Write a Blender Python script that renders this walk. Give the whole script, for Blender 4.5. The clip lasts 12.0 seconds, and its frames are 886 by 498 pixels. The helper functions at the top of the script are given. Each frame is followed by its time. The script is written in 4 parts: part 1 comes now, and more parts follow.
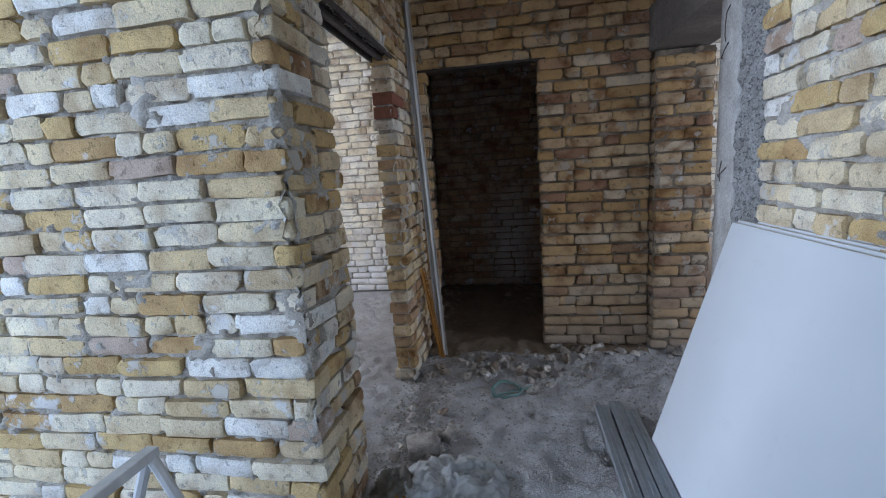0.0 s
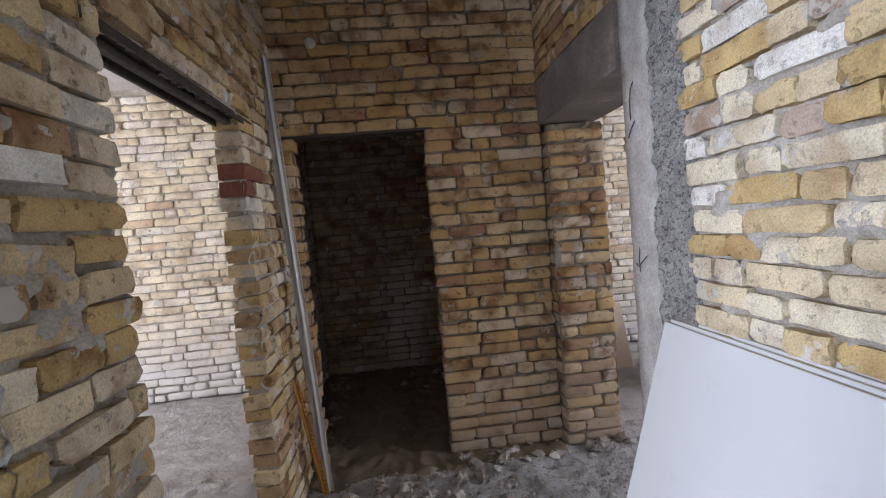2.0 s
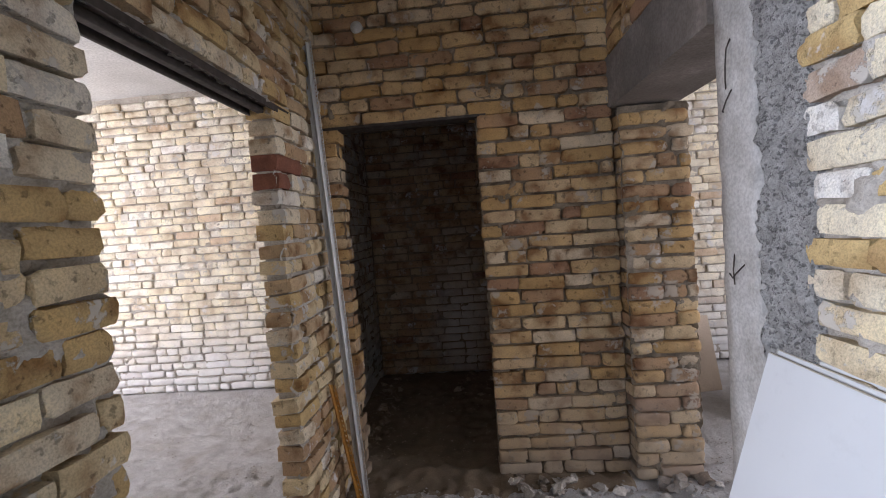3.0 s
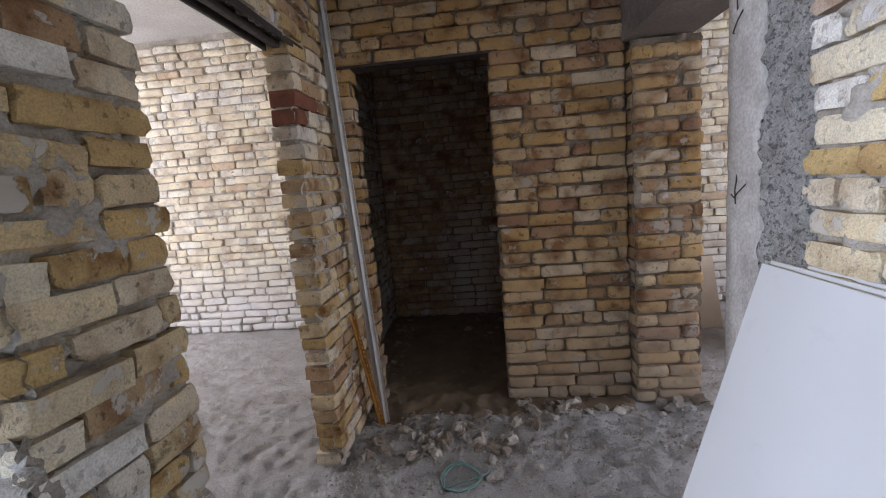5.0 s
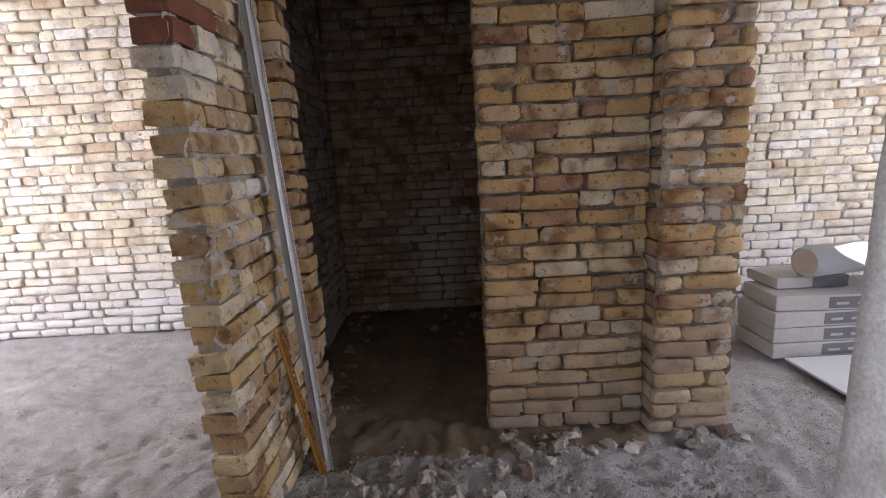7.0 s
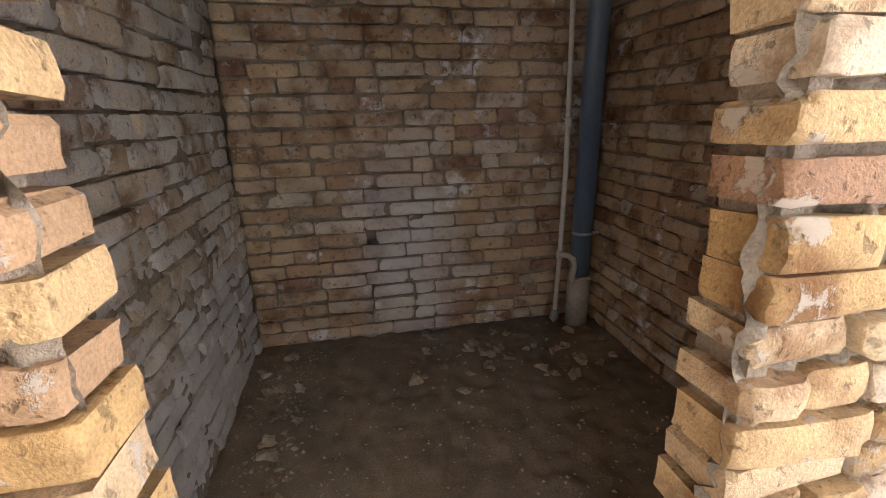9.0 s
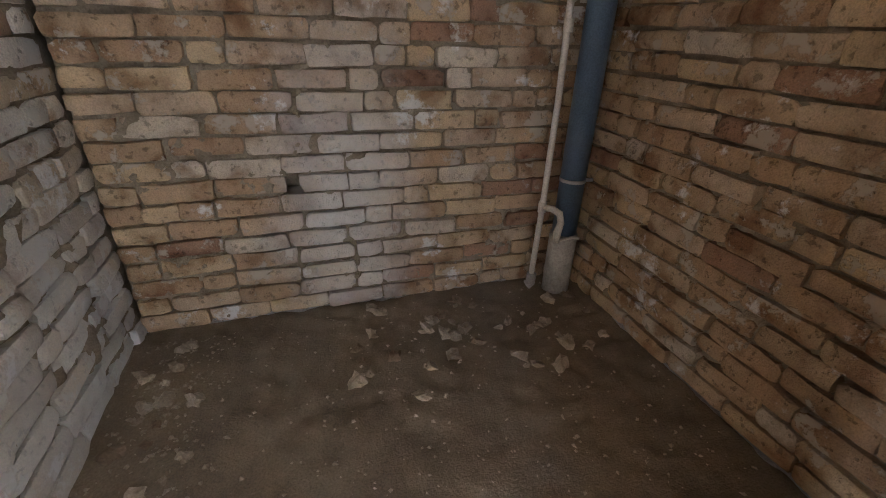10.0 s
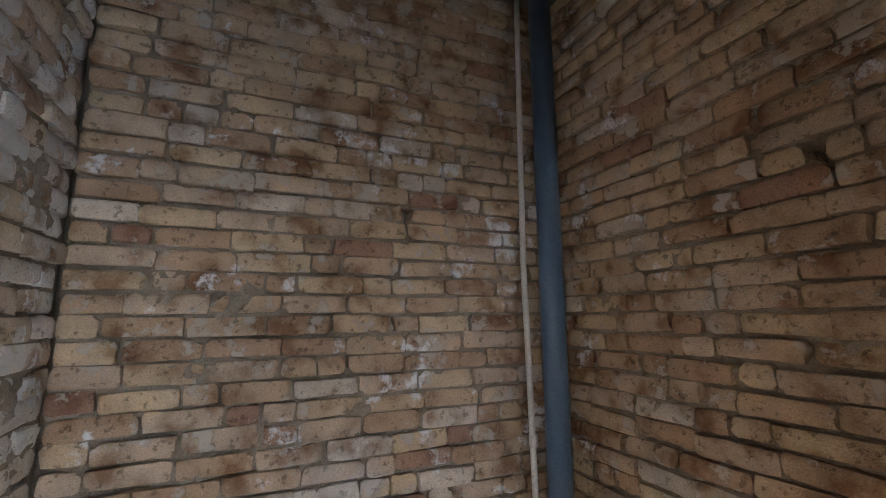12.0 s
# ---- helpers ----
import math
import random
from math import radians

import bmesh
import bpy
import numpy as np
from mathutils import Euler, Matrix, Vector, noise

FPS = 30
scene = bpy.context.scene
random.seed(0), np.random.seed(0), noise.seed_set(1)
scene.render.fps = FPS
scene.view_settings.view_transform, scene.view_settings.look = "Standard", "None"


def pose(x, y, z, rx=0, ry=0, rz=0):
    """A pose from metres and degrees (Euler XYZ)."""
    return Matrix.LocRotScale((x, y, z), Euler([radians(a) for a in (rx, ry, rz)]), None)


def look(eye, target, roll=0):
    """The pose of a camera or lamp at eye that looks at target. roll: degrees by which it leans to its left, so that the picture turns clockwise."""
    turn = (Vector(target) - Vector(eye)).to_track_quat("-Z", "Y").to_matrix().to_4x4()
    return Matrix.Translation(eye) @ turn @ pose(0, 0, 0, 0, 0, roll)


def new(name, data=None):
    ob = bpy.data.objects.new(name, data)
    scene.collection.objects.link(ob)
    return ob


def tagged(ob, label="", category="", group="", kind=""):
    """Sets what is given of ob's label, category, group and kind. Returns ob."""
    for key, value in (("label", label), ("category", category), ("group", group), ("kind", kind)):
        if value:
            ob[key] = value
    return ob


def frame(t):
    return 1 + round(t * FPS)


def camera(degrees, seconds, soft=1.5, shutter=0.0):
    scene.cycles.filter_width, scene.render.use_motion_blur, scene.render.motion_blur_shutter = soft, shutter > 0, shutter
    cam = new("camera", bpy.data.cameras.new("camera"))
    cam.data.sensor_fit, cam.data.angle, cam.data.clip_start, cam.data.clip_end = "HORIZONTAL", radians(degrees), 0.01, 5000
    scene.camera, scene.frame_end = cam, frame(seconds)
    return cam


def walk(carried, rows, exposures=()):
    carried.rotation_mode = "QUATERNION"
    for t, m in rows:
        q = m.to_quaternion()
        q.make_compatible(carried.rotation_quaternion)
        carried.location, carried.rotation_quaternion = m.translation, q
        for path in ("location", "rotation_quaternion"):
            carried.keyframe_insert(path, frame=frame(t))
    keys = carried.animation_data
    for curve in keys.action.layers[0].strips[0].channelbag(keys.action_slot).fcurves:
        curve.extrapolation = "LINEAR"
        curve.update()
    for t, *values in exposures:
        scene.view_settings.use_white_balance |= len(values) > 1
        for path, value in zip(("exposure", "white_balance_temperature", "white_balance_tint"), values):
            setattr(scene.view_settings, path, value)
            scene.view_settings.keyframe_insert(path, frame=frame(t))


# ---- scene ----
cam = camera(91.0, 12.0, soft=1.0)
PATH = [
    (0, (0.437, -0.122, 1.352), (0.097, 1.82, 1.012), -3.8),
    (0.5, (0.455, 0.105, 1.354), (0.375, 2.066, 0.967), -4.0),
    (1, (0.421, 0.288, 1.399), (0.651, 2.243, 1.047), -3.7),
    (1.5, (0.396, 0.336, 1.466), (0.583, 2.313, 1.227), -4.4),
    (2, (0.418, 0.413, 1.499), (0.6, 2.401, 1.38), -5.1),
    (2.5, (0.5, 0.537, 1.479), (0.477, 2.534, 1.363), -5.2),
    (3, (0.557, 0.659, 1.484), (0.41, 2.651, 1.381), -4.4),
    (3.2, (0.555, 0.689, 1.525), (0.384, 2.681, 1.452), -4.1),
    (4.8, (0.529, 0.599, 1.386), (0.343, 2.578, 1.171), -4.1),
    (5, (0.529, 0.552, 1.382), (0.333, 2.52, 1.086), -4.9),
    (5.5, (0.485, 0.432, 1.33), (0.33, 2.335, 0.735), -6.0),
    (6, (0.503, 0.565, 1.319), (0.433, 2.474, 0.729), -5.7),
    (6.5, (0.529, 0.875, 1.367), (0.465, 2.83, 0.952), -3.4),
    (7, (0.457, 1.213, 1.337), (0.432, 3.172, 0.932), -3.5),
    (7.5, (0.388, 1.576, 1.347), (0.525, 3.53, 0.941), -6.5),
    (7.7, (0.377, 1.732, 1.326), (0.515, 3.687, 0.93), -6.2),
    (9.3, (0.083, 2.897, 1.188), (0.496, 4.724, 0.488), -0.3),
    (9.5, (0.111, 3.002, 1.164), (0.547, 4.791, 0.381), 0.1),
    (10, (0.219, 3.31, 1.135), (0.777, 5.008, 0.236), 1.8),
    (10.5, (0.198, 3.375, 1.236), (0.961, 5.047, 0.447), 3.4),
    (11, (0.166, 3.326, 1.394), (0.992, 5.089, 0.938), 2.1),
    (11.5, (0.117, 3.285, 1.537), (0.909, 5.121, 1.499), 0.6),
    (12, (0.08, 3.275, 1.691), (0.872, 5.085, 2.002), -0.4),
]
EXPOSURES = [(0.0, -0.12, 5150, 11), (1.2, 0.05, 5800, 15), (3.2, 0.22, 5850, 18), (6.0, 0.0, 5800, 17), (7.0, 0.3, 5850, 20), (7.7, 0.25, 5900, 20), (9.3, 3.45, 6000, 16), (10.5, 3.7, 5500, 13), (12.0, 4.0, 5200, 12)]
walk(cam, [(t, look(eye, target, roll)) for t, eye, target, roll in PATH], EXPOSURES)

# ---- world, sun, window light ----
SUN_EL, SUN_AZ = 50.0, 265.0
world = bpy.data.worlds.new("sky")
scene.world = world
world.use_nodes = True
wn = world.node_tree.nodes
sky = wn.new("ShaderNodeTexSky")
sky.sky_type, sky.sun_disc = "NISHITA", False
sky.sun_elevation, sky.sun_rotation = radians(SUN_EL), radians(SUN_AZ)
wn["Background"].inputs[1].default_value = 0.12
world.node_tree.links.new(sky.outputs[0], wn["Background"].inputs[0])

sun = new("sun", bpy.data.lights.new("sun", "SUN"))
sun.data.energy, sun.data.angle, sun.data.color = 3.5, radians(0.5), (1.0, 0.94, 0.85)
az, el = radians(SUN_AZ), radians(SUN_EL)
sun.matrix_world = look((0, 0, 0), (-math.sin(az) * math.cos(el), -math.cos(az) * math.cos(el), -math.sin(el)))


def window_light(name, place, target, w, h, power, colour):
    lamp = new(name, bpy.data.lights.new(name, "AREA"))
    lamp.data.shape, lamp.data.size, lamp.data.size_y = "RECTANGLE", w, h
    lamp.data.energy, lamp.data.color = power, colour
    lamp.matrix_world = look(place, target)


SKY_BLUE, SKY_SOFT = (0.80, 0.89, 1.0), (1.0, 0.95, 0.90)
window_light("window_light_south", (-1.75, -3.46, 1.6), (-1.75, 0, 1.55), 1.4, 2.0, 9, SKY_BLUE)
window_light("window_light_south_west", (-3.9, -3.46, 1.6), (-3.0, 0, 1.5), 1.6, 2.0, 120, SKY_BLUE)
window_light("window_light_west", (-4.96, -1.0, 1.6), (0, -0.6, 1.4), 1.8, 1.5, 115, SKY_BLUE)
window_light("window_light_left_room", (-4.96, 3.1, 1.65), (0, 3.1, 1.6), 1.8, 1.5, 135, SKY_SOFT)
window_light("window_light_right_room", (5.16, 3.4, 1.65), (0, 3.4, 1.6), 1.8, 1.5, 48, SKY_SOFT)
# made-up east window lamp, placed to light the stub and store's left wall
window_light("added_light_east", (5.16, 1.5, 1.5), (0, 2.75, 1.0), 1.2, 1.6, 48, SKY_SOFT)


# ---- materials ----
def material(name, rough=0.8, metal=0.0):
    m = bpy.data.materials.new(name)
    m.use_nodes = True
    nodes = m.node_tree.nodes
    p = nodes["Principled BSDF"]
    p.inputs["Roughness"].default_value, p.inputs["Metallic"].default_value = rough, metal
    return m, nodes, m.node_tree.links, p


def noise_node(nodes, links, scale, detail=4.0, rough=0.6, squash=None):
    geo = nodes.new("ShaderNodeNewGeometry")
    tex = nodes.new("ShaderNodeTexNoise")
    tex.inputs["Scale"].default_value, tex.inputs["Detail"].default_value = scale, detail
    tex.inputs["Roughness"].default_value = rough
    if squash:
        mp = nodes.new("ShaderNodeMapping")
        mp.inputs["Scale"].default_value = squash
        links.new(geo.outputs["Position"], mp.inputs[0])
        links.new(mp.outputs[0], tex.inputs["Vector"])
    else:
        links.new(geo.outputs["Position"], tex.inputs["Vector"])
    return tex.outputs["Fac"]


def ramp(nodes, links, fac, stops, constant=False):
    r = nodes.new("ShaderNodeValToRGB")
    r.color_ramp.interpolation = "CONSTANT" if constant else "LINEAR"
    e = r.color_ramp.elements
    while len(e) < len(stops):
        e.new(0.5)
    for k, (at, c) in enumerate(stops):
        e[k].position = at
        e[k].color = (*c, 1.0) if len(c) == 3 else c
    links.new(fac, r.inputs[0])
    return r.outputs[0]


def mix(nodes, links, fac, a, b, kind="MIX"):
    m = nodes.new("ShaderNodeMix")
    m.data_type, m.blend_type = "RGBA", kind
    for slot, v in ((0, fac), (6, a), (7, b)):
        if isinstance(v, (int, float)):
            m.inputs[slot].default_value = v
        elif isinstance(v, tuple):
            m.inputs[slot].default_value = (*v, 1.0)
        else:
            links.new(v, m.inputs[slot])
    return m.outputs[2]


def grey(v):
    return (v, v, v)


def bump(nodes, links, p, height, strength, distance):
    b = nodes.new("ShaderNodeBump")
    b.inputs["Strength"].default_value, b.inputs["Distance"].default_value = strength, distance
    links.new(height, b.inputs["Height"])
    links.new(b.outputs[0], p.inputs["Normal"])


PALETTES = {
    "ochre": [(0.0, (0.53, 0.36, 0.175)), (0.20, (0.47, 0.30, 0.125)), (0.40, (0.58, 0.43, 0.25)), (0.56, (0.40, 0.25, 0.135)),
              (0.70, (0.54, 0.385, 0.22)), (0.83, (0.34, 0.195, 0.11)), (0.91, (0.60, 0.48, 0.33))],
    "pale": [(0.0, (0.70, 0.60, 0.41)), (0.17, (0.58, 0.43, 0.20)), (0.34, (0.75, 0.68, 0.52)), (0.50, (0.64, 0.51, 0.30)),
             (0.66, (0.80, 0.78, 0.73)), (0.76, (0.50, 0.40, 0.32)), (0.84, (0.74, 0.67, 0.53)), (0.94, (0.48, 0.33, 0.15))],
    "sand": [(0.0, (0.60, 0.48, 0.29)), (0.20, (0.52, 0.37, 0.17)), (0.38, (0.66, 0.57, 0.42)), (0.55, (0.46, 0.33, 0.19)),
             (0.70, (0.62, 0.50, 0.32)), (0.84, (0.42, 0.28, 0.16)), (0.92, (0.70, 0.65, 0.56))],
    # paler than the hall's bricks: the side rooms' bright light is in the colour
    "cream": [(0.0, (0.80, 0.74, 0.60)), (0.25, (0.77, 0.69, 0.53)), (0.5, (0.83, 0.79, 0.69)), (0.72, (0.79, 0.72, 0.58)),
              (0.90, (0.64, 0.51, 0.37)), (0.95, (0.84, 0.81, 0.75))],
    # brown lowered to dim the store: less bounced light, shade put into colour
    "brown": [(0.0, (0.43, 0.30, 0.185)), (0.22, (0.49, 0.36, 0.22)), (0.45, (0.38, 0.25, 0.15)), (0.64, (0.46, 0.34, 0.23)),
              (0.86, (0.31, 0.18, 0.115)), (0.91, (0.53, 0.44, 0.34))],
    "grey": [(0.0, (0.54, 0.44, 0.32)), (0.22, (0.58, 0.50, 0.40)), (0.45, (0.46, 0.36, 0.24)), (0.64, (0.60, 0.55, 0.48)),
              (0.84, (0.40, 0.28, 0.19)), (0.90, (0.64, 0.59, 0.52))],
}


def patch_mask(n, l, centre, size):
    """A ragged lime patch: 1 inside, 0 outside."""
    geo = n.new("ShaderNodeNewGeometry")
    mp = n.new("ShaderNodeMapping")
    mp.vector_type = "POINT"
    mp.inputs["Location"].default_value = tuple(-c / q for c, q in zip(centre, size))
    mp.inputs["Scale"].default_value = tuple(1 / q for q in size)
    l.new(geo.outputs["Position"], mp.inputs[0])
    ln = n.new("ShaderNodeVectorMath")
    ln.operation = "LENGTH"
    l.new(mp.outputs[0], ln.inputs[0])
    w = n.new("ShaderNodeMath")
    w.operation = "MULTIPLY_ADD"
    w.inputs[1].default_value = 1.3
    l.new(noise_node(n, l, 5.0, 7.0, 0.7), w.inputs[0])
    l.new(ln.outputs["Value"], w.inputs[2])
    half = n.new("ShaderNodeMath")
    half.operation = "MULTIPLY"
    half.inputs[1].default_value = 0.5
    l.new(w.outputs[0], half.inputs[0])
    return ramp(n, l, half.outputs[0], [(0.46, grey(0.7)), (0.90, grey(0.0))])


def brick_material(name, palette, smear, joined=False, lime=0.0, lime_z=0.7, coat=(0.72, 0.72, 0.74)):
    m, n, l, p = material(name, 0.92)
    if joined:
        rnd = n.new("ShaderNodeNewGeometry").outputs["Random Per Island"]
    else:
        rnd = n.new("ShaderNodeObjectInfo").outputs["Random"]
    base = ramp(n, l, rnd, PALETTES[palette], True)
    # burnt and greyed clouds inside each brick
    cloud = ramp(n, l, noise_node(n, l, 8.0, 3.0, 0.5), [(0.33, (0.74, 0.67, 0.60) if palette in ("pale", "cream") else (0.52, 0.40, 0.31)), (0.46, (0.94, 0.92, 0.90)), (0.54, grey(1.04)), (0.68, (1.18, 1.16, 1.10))])
    base = mix(n, l, 1.0, base, cloud, "MULTIPLY")
    grit = ramp(n, l, noise_node(n, l, 190.0, 2.0), [(0.35, grey(0.82)), (0.6, grey(1.08))])
    base = mix(n, l, 1.0, base, grit, "MULTIPLY")
    pit = ramp(n, l, noise_node(n, l, 34.0, 4.0, 0.6), [(0.34, grey(0.30)), (0.41, grey(1.0))])
    base = mix(n, l, 0.4 if palette in ("pale", "cream") else 0.65, base, pit, "MULTIPLY")
    # mortar dragged over the faces
    drag = ramp(n, l, noise_node(n, l, 7.0, 7.0, 0.68), [(0.61 - smear, grey(0)), (0.64 - smear, grey(0.85))])
    base = mix(n, l, drag, base, (0.46, 0.39, 0.31) if palette in ("ochre", "brown") else (0.56, 0.53, 0.48))
    # white lime bloom
    bloom = ramp(n, l, noise_node(n, l, 4.5, 7.0, 0.7), [(0.67 if palette == "ochre" else 0.60, grey(0)), (0.71 if palette == "ochre" else 0.65, grey(0.8))])
    base = mix(n, l, bloom, base, (0.74, 0.73, 0.72))
    if palette == "brown":
        base = mix(n, l, patch_mask(n, l, (0.36, 5.02, 0.45), (0.30, 0.6, 0.75)), base, (0.74, 0.72, 0.70))
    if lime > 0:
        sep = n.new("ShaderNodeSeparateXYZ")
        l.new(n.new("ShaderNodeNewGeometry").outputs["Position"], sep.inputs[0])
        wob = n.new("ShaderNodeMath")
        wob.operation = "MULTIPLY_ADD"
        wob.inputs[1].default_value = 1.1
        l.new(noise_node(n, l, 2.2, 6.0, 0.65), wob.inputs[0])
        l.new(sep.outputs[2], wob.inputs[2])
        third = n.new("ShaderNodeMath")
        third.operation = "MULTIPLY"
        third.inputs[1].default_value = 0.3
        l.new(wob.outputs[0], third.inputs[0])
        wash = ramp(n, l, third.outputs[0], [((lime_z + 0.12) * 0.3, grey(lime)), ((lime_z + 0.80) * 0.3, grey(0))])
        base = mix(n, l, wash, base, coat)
    l.new(base, p.inputs["Base Color"])
    h = mix(n, l, 0.25, noise_node(n, l, 24.0, 5.0, 0.55), noise_node(n, l, 170.0, 2.0))
    h = mix(n, l, 0.6, h, pit, "MULTIPLY")
    h = mix(n, l, drag, h, grey(0.75))
    bump(n, l, p, h, 0.9, 0.012)
    return m


BRICK = {}
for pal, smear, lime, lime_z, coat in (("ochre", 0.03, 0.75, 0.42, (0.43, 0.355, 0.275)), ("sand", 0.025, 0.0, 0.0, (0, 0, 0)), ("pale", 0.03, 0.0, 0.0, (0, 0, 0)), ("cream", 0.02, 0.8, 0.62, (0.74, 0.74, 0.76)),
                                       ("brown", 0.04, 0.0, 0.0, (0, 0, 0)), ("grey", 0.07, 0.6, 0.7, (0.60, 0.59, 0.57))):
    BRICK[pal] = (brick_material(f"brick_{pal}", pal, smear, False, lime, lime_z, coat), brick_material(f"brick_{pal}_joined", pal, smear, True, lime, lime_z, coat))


def mineral(name, stops, scale=6.0, fine=120.0, strength=0.8, distance=0.01, rough=0.95, pits=0.0, vary=False):
    m, n, l, p = material(name, rough)
    base = ramp(n, l, noise_node(n, l, scale, 6.0, 0.65), stops)
    if vary:
        tone = ramp(n, l, n.new("ShaderNodeObjectInfo").outputs["Random"], [(0.0, (0.62, 0.52, 0.44)), (0.5, grey(1.0)), (1.0, grey(1.55))])
        base = mix(n, l, 1.0, base, tone, "MULTIPLY")
    grit = ramp(n, l, noise_node(n, l, fine, 3.0), [(0.35, grey(0.80)), (0.62, grey(1.08))])
    base = mix(n, l, 1.0, base, grit, "MULTIPLY")
    h = mix(n, l, 0.4, noise_node(n, l, scale * 6, 6.0, 0.7), noise_node(n, l, fine, 3.0))
    if pits > 0:
        hole = ramp(n, l, noise_node(n, l, 55.0, 3.0, 0.6), [(0.36, grey(0.25)), (0.46, grey(1.0))])
        base = mix(n, l, pits, base, hole, "MULTIPLY")
        h = mix(n, l, 1.0, h, hole, "MULTIPLY")
    l.new(base, p.inputs["Base Color"])
    bump(n, l, p, h, strength, distance)
    return m


MORTAR = mineral("mortar", [(0.3, (0.33, 0.29, 0.24)), (0.5, (0.47, 0.43, 0.37)), (0.7, (0.64, 0.61, 0.56))], 6.0, 130.0, 1.0, 0.012)
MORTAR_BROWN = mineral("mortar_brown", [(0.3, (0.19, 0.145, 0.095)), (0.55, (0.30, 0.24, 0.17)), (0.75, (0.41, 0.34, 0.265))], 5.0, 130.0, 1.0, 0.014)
CONCRETE = mineral("concrete_cast", [(0.3, (0.34, 0.32, 0.29)), (0.5, (0.47, 0.455, 0.43)), (0.7, (0.62, 0.61, 0.59))], 7.0, 90.0, 0.5, 0.006)
CONCRETE_ROUGH = mineral("concrete_rough", [(0.3, (0.40, 0.385, 0.365)), (0.5, (0.58, 0.57, 0.55)), (0.68, (0.74, 0.73, 0.71))], 18.0, 110.0, 1.0, 0.035, 0.97, 0.7)
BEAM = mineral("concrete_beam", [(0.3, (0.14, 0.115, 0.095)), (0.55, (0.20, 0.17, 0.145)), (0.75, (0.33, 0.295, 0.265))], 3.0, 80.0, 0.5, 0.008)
SLAB = mineral("concrete_slab", [(0.3, (0.50, 0.49, 0.47)), (0.55, (0.60, 0.59, 0.57)), (0.75, (0.68, 0.67, 0.65))], 2.0, 60.0, 0.5, 0.008)
PLASTER = mineral("rough_plaster", [(0.3, (0.48, 0.44, 0.38)), (0.7, (0.58, 0.53, 0.46))], 3.0, 90.0, 0.5, 0.008)
RUBBLE = mineral("rubble", [(0.3, (0.24, 0.22, 0.20)), (0.5, (0.38, 0.35, 0.31)), (0.7, (0.54, 0.51, 0.47))], 16.0, 140.0, 0.8, 0.008)
STONES = mineral("broken_stones", [(0.3, (0.26, 0.23, 0.20)), (0.5, (0.40, 0.37, 0.33)), (0.7, (0.56, 0.53, 0.49))], 16.0, 140.0, 0.8, 0.008, vary=True)
CLODS = mineral("earthy_clods", [(0.3, (0.20, 0.15, 0.10)), (0.5, (0.31, 0.25, 0.18)), (0.7, (0.44, 0.37, 0.29))], 16.0, 140.0, 0.8, 0.008, vary=True)
DUST = mineral("sandy_dust", [(0.28, (0.47, 0.44, 0.41)), (0.5, (0.60, 0.585, 0.58)), (0.72, (0.72, 0.71, 0.705))], 5.0, 140.0, 1.0, 0.05)
EARTH = mineral("earth", [(0.3, (0.16, 0.12, 0.08)), (0.6, (0.26, 0.20, 0.135)), (0.75, (0.34, 0.27, 0.19))], 4.0, 150.0, 0.9, 0.010)
GROUND = mineral("outdoor_ground", [(0.3, (0.32, 0.27, 0.21)), (0.7, (0.42, 0.36, 0.29))], 0.6, 20.0, 0.5, 0.02)
CLOTH = mineral("dusty_cloth", [(0.3, (0.70, 0.70, 0.69)), (0.7, (0.82, 0.82, 0.81))], 6.0, 400.0, 0.25, 0.003)
PAPER = mineral("board_paper_edge", [(0.3, (0.52, 0.48, 0.40)), (0.7, (0.64, 0.60, 0.52))], 20.0, 300.0, 0.2, 0.002)
CARTON = mineral("carton", [(0.3, (0.44, 0.42, 0.40)), (0.7, (0.56, 0.54, 0.51))], 4.0, 150.0, 0.2, 0.002, 0.7)
CARTON_BEIGE = mineral("carton_beige", [(0.3, (0.58, 0.47, 0.36)), (0.7, (0.66, 0.55, 0.43))], 3.0, 150.0, 0.2, 0.002, 0.8)
LABEL_DARK = mineral("label_dark", [(0.3, (0.13, 0.135, 0.15)), (0.7, (0.19, 0.195, 0.21))], 6.0, 150.0, 0.1, 0.001, 0.5)
YELLOW = mineral("yellow_plastic", [(0.3, (0.46, 0.21, 0.035)), (0.7, (0.60, 0.31, 0.06))], 12.0, 150.0, 0.2, 0.002, 0.5)
WHITE_PVC = mineral("white_pipe_plastic", [(0.3, (0.60, 0.57, 0.52)), (0.7, (0.70, 0.67, 0.62))], 9.0, 150.0, 0.1, 0.001, 0.45)
GREY_PVC = mineral("blue_grey_pipe_plastic", [(0.3, (0.10, 0.165, 0.255)), (0.7, (0.14, 0.21, 0.31))], 6.0, 150.0, 0.1, 0.001, 0.32)
GREEN_WIRE = mineral("green_hose_plastic", [(0.3, (0.16, 0.27, 0.25)), (0.7, (0.22, 0.34, 0.32))], 9.0, 150.0, 0.1, 0.001, 0.5)
RED_BRICK = mineral("red_burnt_brick", [(0.3, (0.17, 0.065, 0.04)), (0.7, (0.27, 0.11, 0.065))], 14.0, 160.0, 0.7, 0.006)


